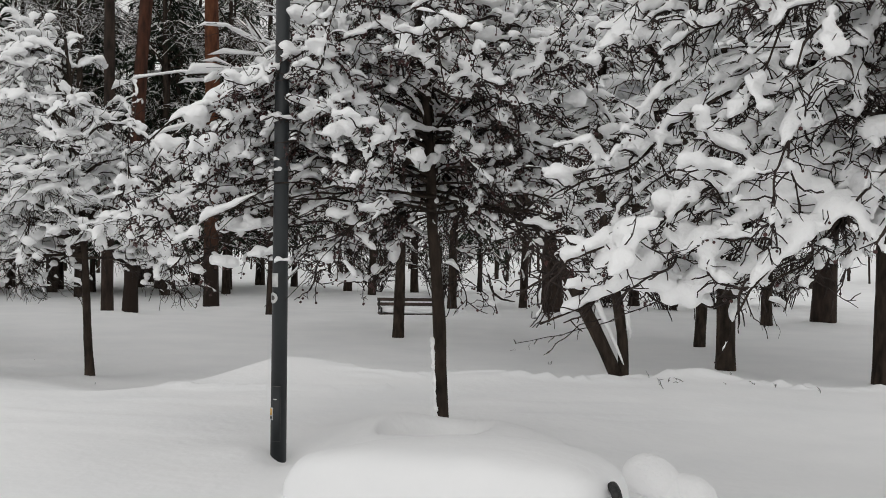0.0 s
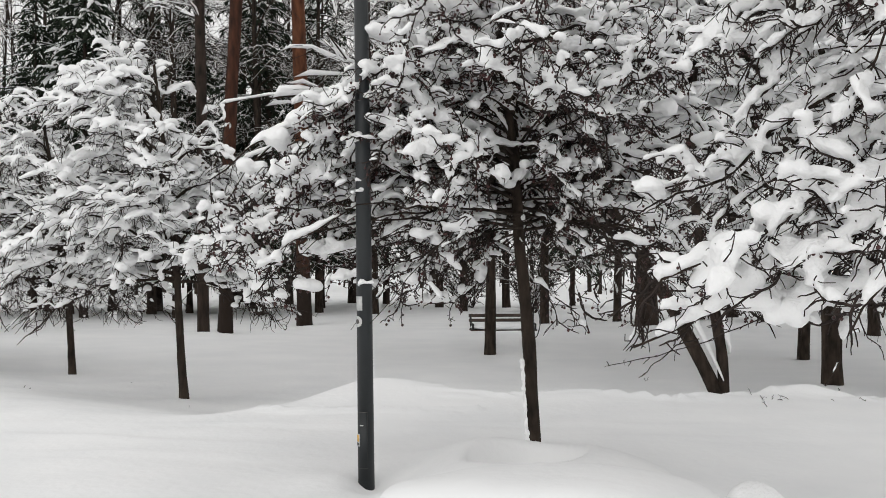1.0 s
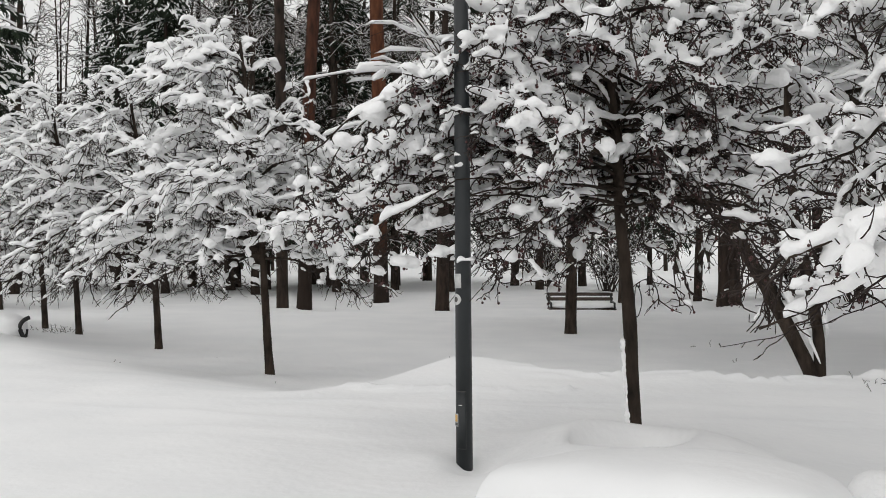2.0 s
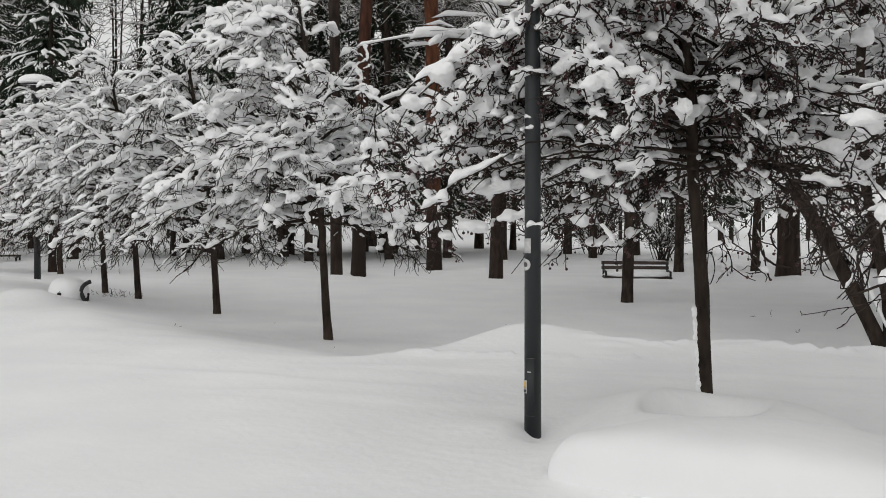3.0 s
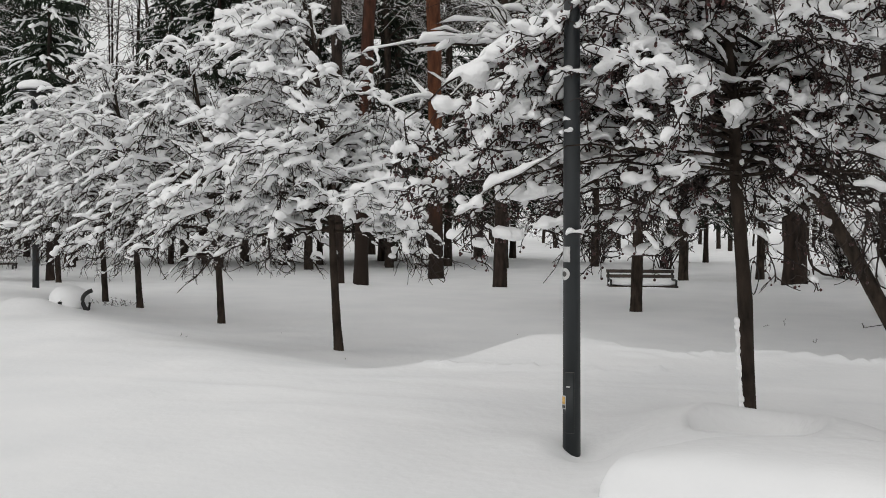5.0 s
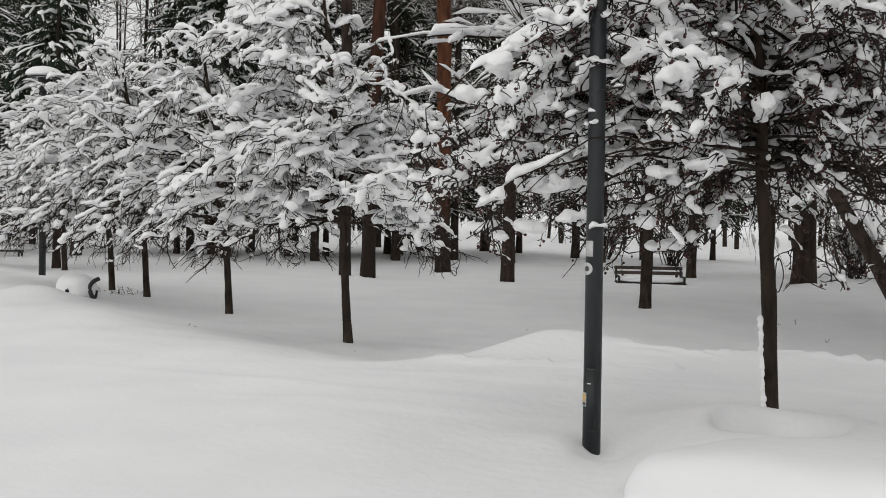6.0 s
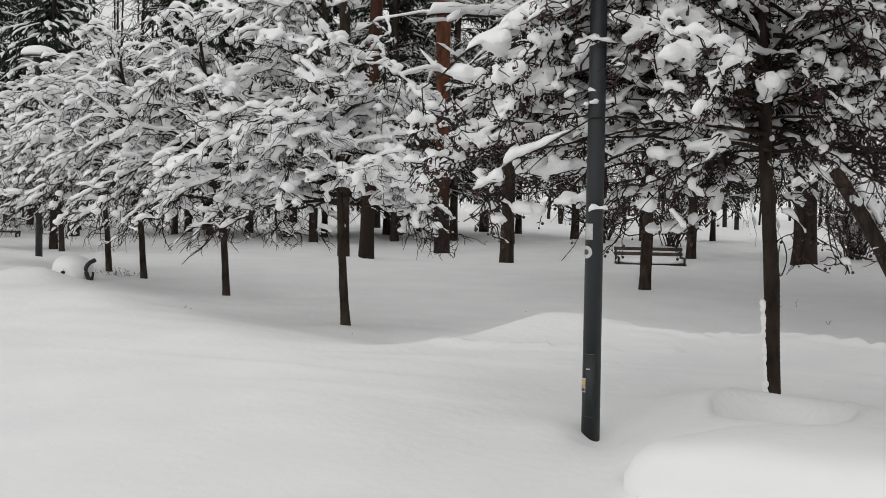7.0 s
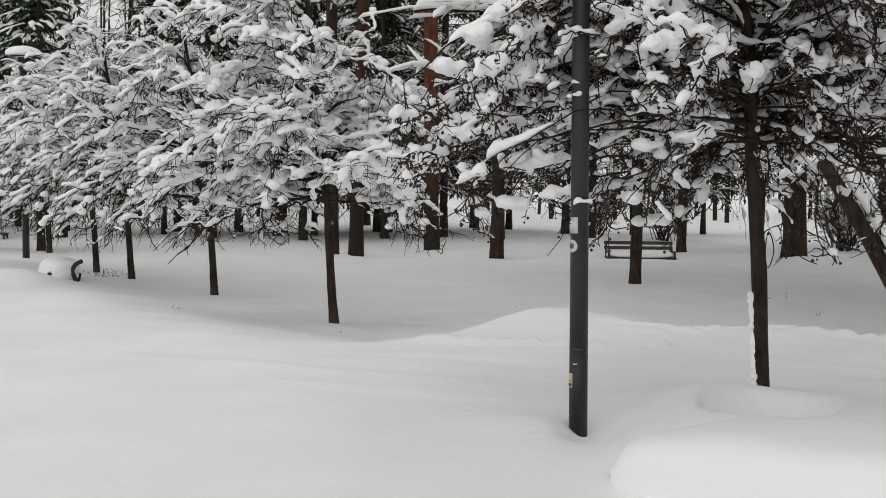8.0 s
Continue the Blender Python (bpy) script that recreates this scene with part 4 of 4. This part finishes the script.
FAR = dict(rise=(28, 76), droop=1.5, n2=10, sec_len=(0.5, 1.3), fan2=(0.12, 0.6), n3=5, twig_len=(0.14, 0.38), fan3=(0.2, 0.8), hang=0.5, crook=0.26, spurs=1600, bare=(-0.65, 0.1), low=0.72, blanket=0.65, blanket_w=(0.06, 0.1), blanket_tall=0.5, branch_w=(0.03, 0.05), twig_w=(0.015, 0.03), share=0.75, gap=0.14, tall=0.9, blobs=250, blob=(0.025, 0.08))
T3 = snowy_tree("crab_apple_tree", (-7.07, 16.0, gz(-7.07, 16.0) - 0.05), 31, "crab apple tree with drooping snow-covered branches", [(0.05, 0, 0), (0.0, 0, 0.9), (-0.1, 0, 1.8), (-0.2, -0.1, 3.0), (-0.4, -0.1, 4.0)], 0.06, LOW_BOUGHS,
    n1=34, zone=(1.5, 3.65), reach=(2.7, 1.2), lean=(-0.5, -0.1), voxel=0.02, twig_r=0.0045, **FAR)
T4 = copy_thing(T3, pose(-9.45, 17.9, gz(-9.45, 17.9) - 0.05, 0, 0, 18))
T5 = snowy_tree("crab_apple_tree", (-10.9, 19.3, gz(-10.9, 19.3) - 0.05), 33, "crab apple tree with long snowy drooping twigs", [(0.05, 0, 0), (0.0, 0, 0.9), (-0.1, 0, 1.8), (-0.4, -0.1, 3.9)], 0.06, LOW_BOUGHS,
    n1=28, zone=(1.5, 3.45), reach=(2.8, 1.3), lean=(-0.55, -0.1), voxel=0.024, twig_r=0.005, **FAR)
T6 = copy_thing(T5, pose(-14.9, 24.2, gz(-14.9, 24.2) - 0.05, 0, 0, -20))
T6.scale = (1.2, 1.2, 1.05)
rng_r = np.random.default_rng(44)
R_BOUGHS = []
for k in range(30):
    a, z0, far = radians(174 + 76 * ((k * 0.618) % 1)), 2.2 + 2.4 * k / 30, rng_r.uniform(1.55, 2.2)
    dx, dy, fall = math.cos(a) * far, math.sin(a) * far, rng_r.uniform(0.8, 1.4)
    R_BOUGHS.append(((0, 0, z0), (dx * 0.5, dy * 0.5, z0 - 0.28 * fall), (dx, dy, max(z0 - fall, 1.15))))
R_BOUGHS += [((0, 0, 2.3), (-1.2, -0.6, 1.87), (-2.5, -0.78, 1.32)), ((0, 0, 2.1), (-1.1, -0.7, 1.75), (-2.12, -0.88, 1.2)), ((0, 0, 2.0), (-0.9, -0.7, 1.72), (-1.76, -0.88, 1.2)), ((0, 0, 2.2), (-0.8, -0.6, 1.9), (-1.5, -0.9, 1.6)), ((0, 0, 2.7), (-1.3, -0.2, 2.3), (-2.13, -0.26, 1.73)), ((0, 0, 3.1), (-1.1, -0.1, 2.8), (-1.83, -0.17, 2.15)), ((0, 0, 1.8), (-1.3, -0.3, 1.5), (-1.83, -0.35, 1.00)), ((0, 0, 2.1), (-1.3, -0.1, 1.7), (-2.09, -0.09, 1.15))]
RT = snowy_tree("crab_apple_tree", (3.15, 5.75, 0.05), 41, "big spreading crab apple tree, boughs bent low by heavy snow", [(0, 0, 0), (0.0, 0, 1.2), (0.05, 0.1, 2.4), (0.1, 0.1, 4.4)], 0.1, R_BOUGHS,
    zone=(1.9, 4.2), droop=0.5, n2=13, sec_len=(0.4, 0.95), fan2=(0.12, 0.6), n3=6, twig_len=(0.1, 0.32), fan3=(0.3, 1.0), hang=0.3, crook=0.34, spurs=11000, twig_r=0.0042, bare=(-0.9, -0.3), low=1.0, cling=(0.66, 0.9),
    limb_w=(0.05, 0.08), branch_w=(0.03, 0.06), blanket=0.4, blanket_w=(0.06, 0.1), blanket_tall=0.6, share=0.35, gap=0.24, blobs=900, blob=(0.016, 0.05), tall=0.95, fruit=500, side=((-0.9, 9.0, 0.6),),
    heaps=[(-1.42, -0.85, 1.66), (-1.84, -0.85, 1.40), (-2.05, -0.85, 1.24), (-1.7, -0.86, 1.27), (-1.12, -0.66, 1.78), (-2.42, -0.76, 1.36), (-2.26, -0.75, 1.45), (-1.94, -0.8, 1.62), (-2.14, -0.82, 1.42), (-1.56, -0.82, 1.32), (-1.88, -0.84, 1.17), (-2.1, -0.84, 1.3)], heap_size=[0.15, 0.11, 0.09, 0.1, 0.12, 0.05, 0.055, 0.07, 0.07, 0.08, 0.075, 0.075], heap_flat=0.85)
rng_w = np.random.default_rng(46)
low_twig = arcs([((-1.6, 0.2, 1.2), (-2.1, 0.34, 0.98), (-2.58, 0.42, 0.84)), ((-2.1, 0.34, 0.98), (-2.3, 0.3, 0.88), (-2.42, 0.3, 0.79))], 12)
low_twig += np.cumsum(rng_w.normal(0, 0.008, low_twig.shape), axis=1)
low_spurs = sprout(rng_w, low_twig, 12, 0.1, 1.0, (0.02, 0.07), (0.4, 1.2), (0.0, 0.3), 4, 0.2, 0.25, 0.0)
part("low_branch", mesh_np("low_branch", *join([wood_tubes(low_twig, 0.0042 * np.linspace(1, 0.5, 12)[None] * np.ones((2, 1)), 5), wood_tubes(low_spurs, np.full((len(low_spurs), 4), 0.0026), 3)]), TWIG), RT, "bare low branch hanging over the snow", "stuff")


# ---- leaning forked tree ----
def leaning_tree():
    rng = np.random.default_rng(7)
    top = thing("leaning_tree", (2.38, 12.8, -0.25), "leaning dark forked tree with snow plastered along its stem", "tree")
    me, TP = trunk_mesh(rng, [(0.05, 0, 0), (-0.1, 0.05, 0.34), (-0.38, 0.1, 0.9), (-0.66, 0.1, 1.42), (-1.0, 0.1, 1.95), (-1.45, 0.1, 2.75), (-1.75, 0.2, 4.2), (-1.9, 0.3, 6.4)], 0.086, 0.045, BARK, flare=0.2)
    part("trunk", me, top)
    me, TP2 = trunk_mesh(rng, [(0.05, 0.0, 0.05), (0.07, 0.05, 0.5), (0.0, 0.1, 1.05), (-0.2, 0.15, 1.8), (-0.3, 0.2, 3.2), (-0.2, 0.3, 4.6), (0.2, 0.4, 6.8)], 0.068, 0.035, BARK, flare=0)
    part("stem", me, top)
    V, Q = join([snow_tubes(rng, np.array([TP[1:11] + np.array([0.115, -0.06, 0.05])]), np.full(1, 0.1), 20, 9, 0.2), snow_tubes(rng, np.array([TP2[2:9] + np.array([0.075, -0.04, 0.03])]), np.full(1, 0.05), 14, 9, 0.2)])
    part("snow_load", mesh_np("snow_load", V, Q, SNOW), top, "snow stuck along the upper side of the stems")
    # upper crown and its snow made extra large to cast shade on the trough below
    B = np.concatenate([sprout(rng, np.array([TP]), 34, 0.45, 1.0, (1.8, 3.6), (0.5, 1.2), (0.25, 0.3), 10, 0.3, 0.15), sprout(rng, np.array([TP2]), 34, 0.45, 1.0, (1.8, 3.6), (0.5, 1.2), (0.25, 0.3), 10, 0.3, 0.15)])
    B2 = sprout(rng, B, 2800, 0.1, 1.0, (0.3, 1.0), (0.4, 1.1), (0, 0.3), 7, 0.6, 0.2)
    V, Q = join([wood_tubes(B, 0.014 * np.linspace(1, 0.3, 10)[None] * np.ones((len(B), 1)), 5), wood_tubes(B2, 0.004 * np.linspace(1, 0.5, 7)[None] * np.ones((len(B2), 1)), 3)])
    part("twig_mass", mesh_np("twig_mass", V, Q, BARK), top, kind="stuff")
    flat1, flat2 = (K[np.abs(K[:, -1, 2] - K[:, 0, 2]) < 0.55 * np.linalg.norm(K[:, -1] - K[:, 0], axis=1)] for K in (B, B2))
    V, Q = join([snow_tubes(rng, flat1, rng.uniform(0.08, 0.15, len(flat1)), 12, 7), snow_tubes(rng, flat2, rng.uniform(0.045, 0.1, len(flat2)), 6, 5)])
    part("crown_snow", mesh_np("crown_snow", V, Q, SNOW), top, kind="stuff")


leaning_tree()


# ---- park trees farther off ----
def park_tree(seed, r, height, clear, spread, mat, n1, n2, snow, label, name="park_tree", mat2=None):
    """A tall tree: bare lower stem, then limbs with thin snow-dusted twigs. Stands at the origin until it is placed."""
    rng = np.random.default_rng(seed)
    top = thing(name, (0, 0, 0), label, "tree", "park trees")
    bend = rng.normal(0, 0.02 * height, 2)
    me, TP = trunk_mesh(rng, [(0, 0, 0), (bend[0] * 0.2, bend[1] * 0.2, height * 0.3), (bend[0], bend[1], height * 0.7), (bend[0] * 0.6, bend[1], height)], r, r * (0.75 if name == "pine_tree" else 0.25), mat, 12, 24, 0.05, 0.12)
    part("trunk", me, top)
    z = rng.uniform(clear, height * 0.98, n1)
    S = np.stack([np.interp(z, TP[:, 2], TP[:, k]) for k in range(3)], -1)
    az = rng.uniform(0, 6.28, n1)
    el = rng.normal(0.55, 0.25, n1)
    D = np.stack([np.cos(az) * np.cos(el), np.sin(az) * np.cos(el), np.sin(el)], -1)
    L = spread * rng.uniform(0.5, 1.1, n1) * (1.1 - 0.6 * (z - clear) / (height - clear))
    B1 = grow(rng, S, D, L, 9, 0.35, 0.16)
    B2 = sprout(rng, B1, n1 * n2, 0.2, 1.0, (0.25 * spread, 0.6 * spread), (0.4, 1.0), (0.15, 0.3), 5, 0.4, 0.22)
    B3 = sprout(rng, B2, len(B2) * 5, 0.15, 1.0, (0.1 * spread, 0.3 * spread), (0.4, 1.1), (0.05, 0.35), 3, 0.5, 0.22)
    V, Q = join([wood_tubes(B1, 0.02 * spread / 2 * np.linspace(1, 0.3, 9)[None] * np.ones((len(B1), 1)), 5), wood_tubes(B2, 0.010 * np.linspace(1, 0.5, 5)[None] * np.ones((len(B2), 1)), 3), wood_tubes(B3, 0.0065 * np.linspace(1, 0.6, 3)[None] * np.ones((len(B3), 1)), 3)])
    part("twig_mass", mesh_np("twig_mass", V, Q, BARK), top, kind="stuff")
    pick = rng.random(len(B3)) < 0.3
    V, Q = join([ridge(rng, B1, snow * rng.uniform(0.03, 0.06, len(B1)), 10, 5), ridge(rng, B2, snow * rng.uniform(0.015, 0.045, len(B2)), 6, 4), snow_tubes(rng, B3[pick], snow * rng.uniform(0.014, 0.034, pick.sum()), 4, 3)])
    part("snow_load", mesh_np("snow_load", V, Q, SNOW), top, "thin snow along the twigs", "stuff")
    return top


def conifer(seed, r, height, low, width, label, layers, per, needle_snow=1.0, dense=1, thick=1.0):
    """A dark spruce: whorls of drooping boughs hung with needles, snow on top of each."""
    rng = np.random.default_rng(seed)
    top = thing("spruce_tree", (0, 0, 0), label, "tree", "dark spruces")
    me, TP = trunk_mesh(rng, [(0, 0, 0), (0, 0, height * 0.5), (0.05, 0, height)], r, 0.02, PINE_LOW, 10, 16, 0.04)
    part("trunk", me, top)
    n = layers * per
    z = low + (height - low) * (np.repeat(np.arange(layers), per) + rng.uniform(-0.3, 0.3, n)) / layers
    az = rng.uniform(0, 6.28, n)
    L = width * (1.02 - (z - low) / (height - low)) * rng.uniform(0.7, 1.1, n) + 0.15
    D = np.stack([np.cos(az), np.sin(az), rng.normal(0.05, 0.12, n)], -1)
    S = np.stack([0 * z, 0 * z, z], -1)
    B1 = grow(rng, S, D, L, 8, 0.55, 0.07)
    B2 = sprout(rng, B1, n * 8, 0.12, 1.0, (0.35, 0.75), (0.5, 1.0), (-0.1, 0.12), 4, 0.7, 0.1)
    B3 = sprout(rng, B2, len(B2) * dense, 0.1, 1.0, (0.2, 0.45), (0.4, 1.2), (-0.3, 0.3), 3, 0.6, 0.15)
    V, Q = join([wood_tubes(B1, 0.02 * np.linspace(1, 0.3, 8)[None] * np.ones((n, 1)), 4), wood_tubes(B2, 0.032 * thick * np.array([0.6, 1, 0.9, 0.1])[None] * rng.uniform(0.7, 1.3, (len(B2), 1)), 3), wood_tubes(B3, (0.03 if dense == 1 else 0.022) * thick * np.array([0.7, 1, 0.1])[None] * np.ones((len(B3), 1)), 3)])
    part("needle_mass", mesh_np("needle_mass", V, Q, NEEDLE), top, "dark green needled boughs", "stuff")
    pick = rng.random(len(B2)) < 0.4
    V, Q = join([snow_tubes(rng, B1, needle_snow * rng.uniform(0.05, 0.12, n), 8, 5, lo=0.25), snow_tubes(rng, B2[pick], needle_snow * rng.uniform(0.04, 0.09, pick.sum()), 5, 5)])
    part("snow_load", mesh_np("snow_load", V, Q, SNOW), top, "snow resting on the boughs", "stuff")
    return top


def stand(ob, x, y, turn, size=1.0, sink=0.15):
    m = pose(x, y, gz(x, y) - sink, 0, 0, turn)
    ob.matrix_basis = m @ Matrix.Scale(size, 4)
    return ob


def again(ob, x, y, turn, size=1.0, sink=0.15):
    c = copy_thing(ob, pose(x, y, gz(x, y) - sink, 0, 0, turn))
    c.scale = (size, size, size)
    return c


tall = [park_tree(51, 0.15, 11, 2.2, 2.6, BARK, 20, 6, 1.0, "bare dark deciduous tree dusted with snow"),
        park_tree(53, 0.18, 13, 2.8, 3.0, BARK, 22, 6, 1.0, "tall bare tree with snow on its limbs")]
bare_tall = park_tree(56, 0.15, 15, 1.8, 3.4, BARK, 46, 9, 0.6, "tall bare tree with a dense web of dark branches")
# crowns widened and thickened, mostly out of view, to shade the snow behind the bank
broad = [park_tree(54, 0.15, 9.5, 2.3, 5.3, BARK, 54, 7, 3.1, "dark park tree with a low snow-laden crown"),
         park_tree(55, 0.115, 10, 2.2, 5.3, BARK, 54, 7, 3.1, "dark park tree with dense snowy branches")]
pines = [park_tree(61, 0.225, 19, 10.5, 2.2, PINE, 14, 6, 1.2, "tall pine with an orange-brown trunk", "pine_tree"),
         park_tree(62, 0.30, 16, 4.2, 2.4, PINE_LOW, 20, 6, 1.2, "thick dark-barked park tree with a snowy crown"),
         park_tree(63, 0.175, 18, 10.0, 2.2, PINE_RED, 14, 6, 1.2, "tall pine with a dark red-brown trunk", "pine_tree"),
         park_tree(64, 0.15, 18, 7.5, 2.4, PINE_LOW, 16, 6, 1.2, "tall slim pine with dark grey bark", "pine_tree")]
stand(broad[0], 4.4, 15.3, 0)
stand(broad[1], -0.65, 21.05, 0, 1.0)
stand(tall[0], -2.25, 38, 80)
stand(tall[1], 0.58, 30.8, 30, 0.8)
stand(bare_tall, -11.6, 34, 0)
for x, y, turn, size in ((-9.3, 36, 70, 1.0), (-13.4, 36.5, 130, 1.1), (-15.9, 39, 190, 1.1), (-10.4, 41, 250, 1.15), (-7.5, 37.5, 310, 1.0), (-5.3, 36.5, 20, 1.0), (-18.2, 38.5, 95, 1.0), (-3.4, 41, 160, 1.1), (-12.2, 43, 215, 1.2), (-27, 38, 280, 1.1), (-31, 41, 340, 1.1), (-0.8, 43, 55, 1.1)):
    again(bare_tall, x, y, turn, size)
stand(pines[0], -6.62, 31.0, 0)
stand(pines[2], -7.44, 25.6, 0)
stand(pines[3], -8.45, 27.0, 0)
stand(pines[1], 3.3, 28.5, 0)
for x, y, turn, size in ((-4.1, 26.8, 50, 0.62), (10.6, 28.0, 120, 1.1)):
    again(pines[1], x, y, turn, size)
for k, x, y, turn, size in ((1, 5.2, 20.0, 60, 0.95), (0, 8.6, 26.6, 120, 1.0), (0, 6.3, 14.3, 200, 1.0), (1, 2.75, 31.6, 20, 1.1)):
    again(broad[k], x, y, turn, size)
for k, x, y, turn, size in ((0, -10.6, 46, 40, 1.3), (1, -13.2, 48, 200, 1.2), (1, -7.9, 47, 110, 1.2), (0, -18.8, 31.3, 140, 1.2), (1, -28, 37.8, 180, 1.0), (0, -21.5, 36, 300, 1.2), (0, 7, 36, 40, 1.2), (1, 13, 34, 70, 1.0), (0, -20.5, 27.5, 20, 1.0), (1, -24, 33, 50, 1.0)):
    again(tall[k], x, y, turn, size)

spruces = [conifer(71, 0.1, 11, 2.4, 2.2, "dark green spruce with snow on its drooping boughs", 24, 7, 0.9, 3),
           conifer(72, 0.11, 14, 2.0, 3.2, "tall dark spruce powdered with snow", 26, 8, 0.55, 2, 1.2)]
stand(spruces[0], -15.9, 25.5, 0)
stand(spruces[1], -16.2, 36, 0)
for k, x, y, turn, size in ((0, -14.6, 33.5, 90, 1.25), (1, -17.3, 35.5, 60, 0.9), (1, -9.6, 37, 120, 1.0), (1, -12.5, 38, 180, 1.0), (1, -26, 40, 220, 1.0), (1, 2, 45, 60, 1.0), (1, -8.3, 42, 75, 1.1), (1, -22.5, 32, 15, 0.9), (1, -26.5, 34, 85, 0.9), (1, -30, 42, 140, 1.1), (1, -14.4, 40, 250, 1.1), (1, -11, 41.5, 310, 1.2), (1, -6.2, 46, 10, 1.2), (1, -18.6, 41, 200, 1.1)):
    again(spruces[k], x, y, turn, size)


def bare_shrub(seed, height, stems, label):
    """A many-stemmed bare bush with a little snow. Stands at the origin until it is placed."""
    rng = np.random.default_rng(seed)
    top = thing("bare_shrub", (0, 0, 0), label, "shrub", "bare shrubs")
    S = np.concatenate([rng.normal(0, 0.15, (stems, 2)), np.zeros((stems, 1))], 1)
    az = rng.uniform(0, 6.28, stems)
    D = np.stack([np.cos(az) * 0.45, np.sin(az) * 0.45, np.full(stems, 1.0)], -1)
    B1 = grow(rng, S, D, height * rng.uniform(0.6, 1.1, stems), 8, 0.5, 0.1)
    B2 = sprout(rng, B1, stems * 14, 0.15, 1.0, (0.3, 0.9), (0.4, 0.9), (0.15, 0.3), 5, 0.4, 0.2)
    B3 = sprout(rng, B2, len(B2) * 2, 0.1, 1.0, (0.12, 0.45), (0.4, 1.2), (0.0, 0.4), 3, 0.3, 0.2)
    V, Q = join([wood_tubes(B1, 0.017 * np.linspace(1, 0.35, 8)[None] * np.ones((stems, 1)), 4), wood_tubes(B2, 0.0085 * np.linspace(1, 0.5, 5)[None] * np.ones((len(B2), 1)), 3), wood_tubes(B3, 0.006 * np.ones((len(B3), 3)), 3)])
    part("twig_mass", mesh_np("twig_mass", V, Q, TWIG), top, kind="stuff")
    pick = rng.random(len(B2)) < 0.35
    V, Q = snow_tubes(rng, B2[pick], rng.uniform(0.015, 0.045, pick.sum()), 5, 4)
    part("snow_load", mesh_np("snow_load", V, Q, SNOW), top, kind="stuff")
    return top


shrub_a = bare_shrub(81, 3.0, 26, "bare dark many-stemmed shrub with little snow")
stand(shrub_a, 6.4, 38, 0, 1.0, 0.1)
for x, y, turn, size in ((5.6, 34.5, 60, 1.1), (7.6, 33, 130, 1.2), (0.2, 38, 20, 1.2), (9.8, 35, 80, 1.2), (12.5, 37, 170, 1.3), (-2.4, 42, 280, 1.3)):
    again(shrub_a, x, y, turn, size, 0.1)


# ---- woods behind: one mass of stems and fine branches ----
def far_woods():
    rng = np.random.default_rng(91)
    n = 172
    a, far = np.radians(np.concatenate([np.linspace(-38, 62, 140), np.linspace(20, 60, 32)]) + rng.normal(0, 0.6, n)), np.concatenate([rng.uniform(62, 95, 140), rng.uniform(56, 70, 32)])
    X, Y, H = -np.sin(a) * far, np.cos(a) * far, rng.uniform(16, 26, n)
    S = np.stack([X, Y, ground_z(X, Y) - 0.2], -1)
    TP = grow(rng, S, np.tile(np.array([0.0, 0.0, 1.0]), (n, 1)) + rng.normal(0, 0.03, (n, 3)), H, 8, 0.0, 0.02)
    B1 = sprout(rng, TP, n * 26, 0.12, 1.0, (1.5, 4.2), (0.7, 1.3), (0.1, 0.3), 5, 0.3, 0.18, 0.5)
    B2 = sprout(rng, B1, len(B1) * 4, 0.1, 1.0, (0.6, 2.0), (0.4, 1.1), (0.05, 0.4), 3, 0.3, 0.2, 0.3)
    V, Q = join([wood_tubes(TP, rng.uniform(0.07, 0.15, (n, 1)) * np.linspace(1, 0.25, 8)[None], 6), wood_tubes(B1, 0.034 * np.linspace(1, 0.4, 5)[None] * np.ones((len(B1), 1)), 3), wood_tubes(B2, 0.022 * np.linspace(1, 0.7, 3)[None] * np.ones((len(B2), 1)), 3)])
    woods = new("far_woods", mesh_np("far_woods", V, Q, BARK))
    tagged(woods, "dense dark bare winter woods far behind", "woods", kind="stuff")
    pick = rng.random(len(B2)) < 0.15
    V, Q = join([snow_tubes(rng, B1[::2], rng.uniform(0.04, 0.09, len(B1[::2])), 5, 3), snow_tubes(rng, B2[pick], rng.uniform(0.03, 0.07, pick.sum()), 3, 3)])
    ob = new("far_woods_snow", mesh_np("far_woods_snow", V, Q, SNOW))
    tagged(ob, "snow lying on the far woods", "snow", kind="stuff")


far_woods()
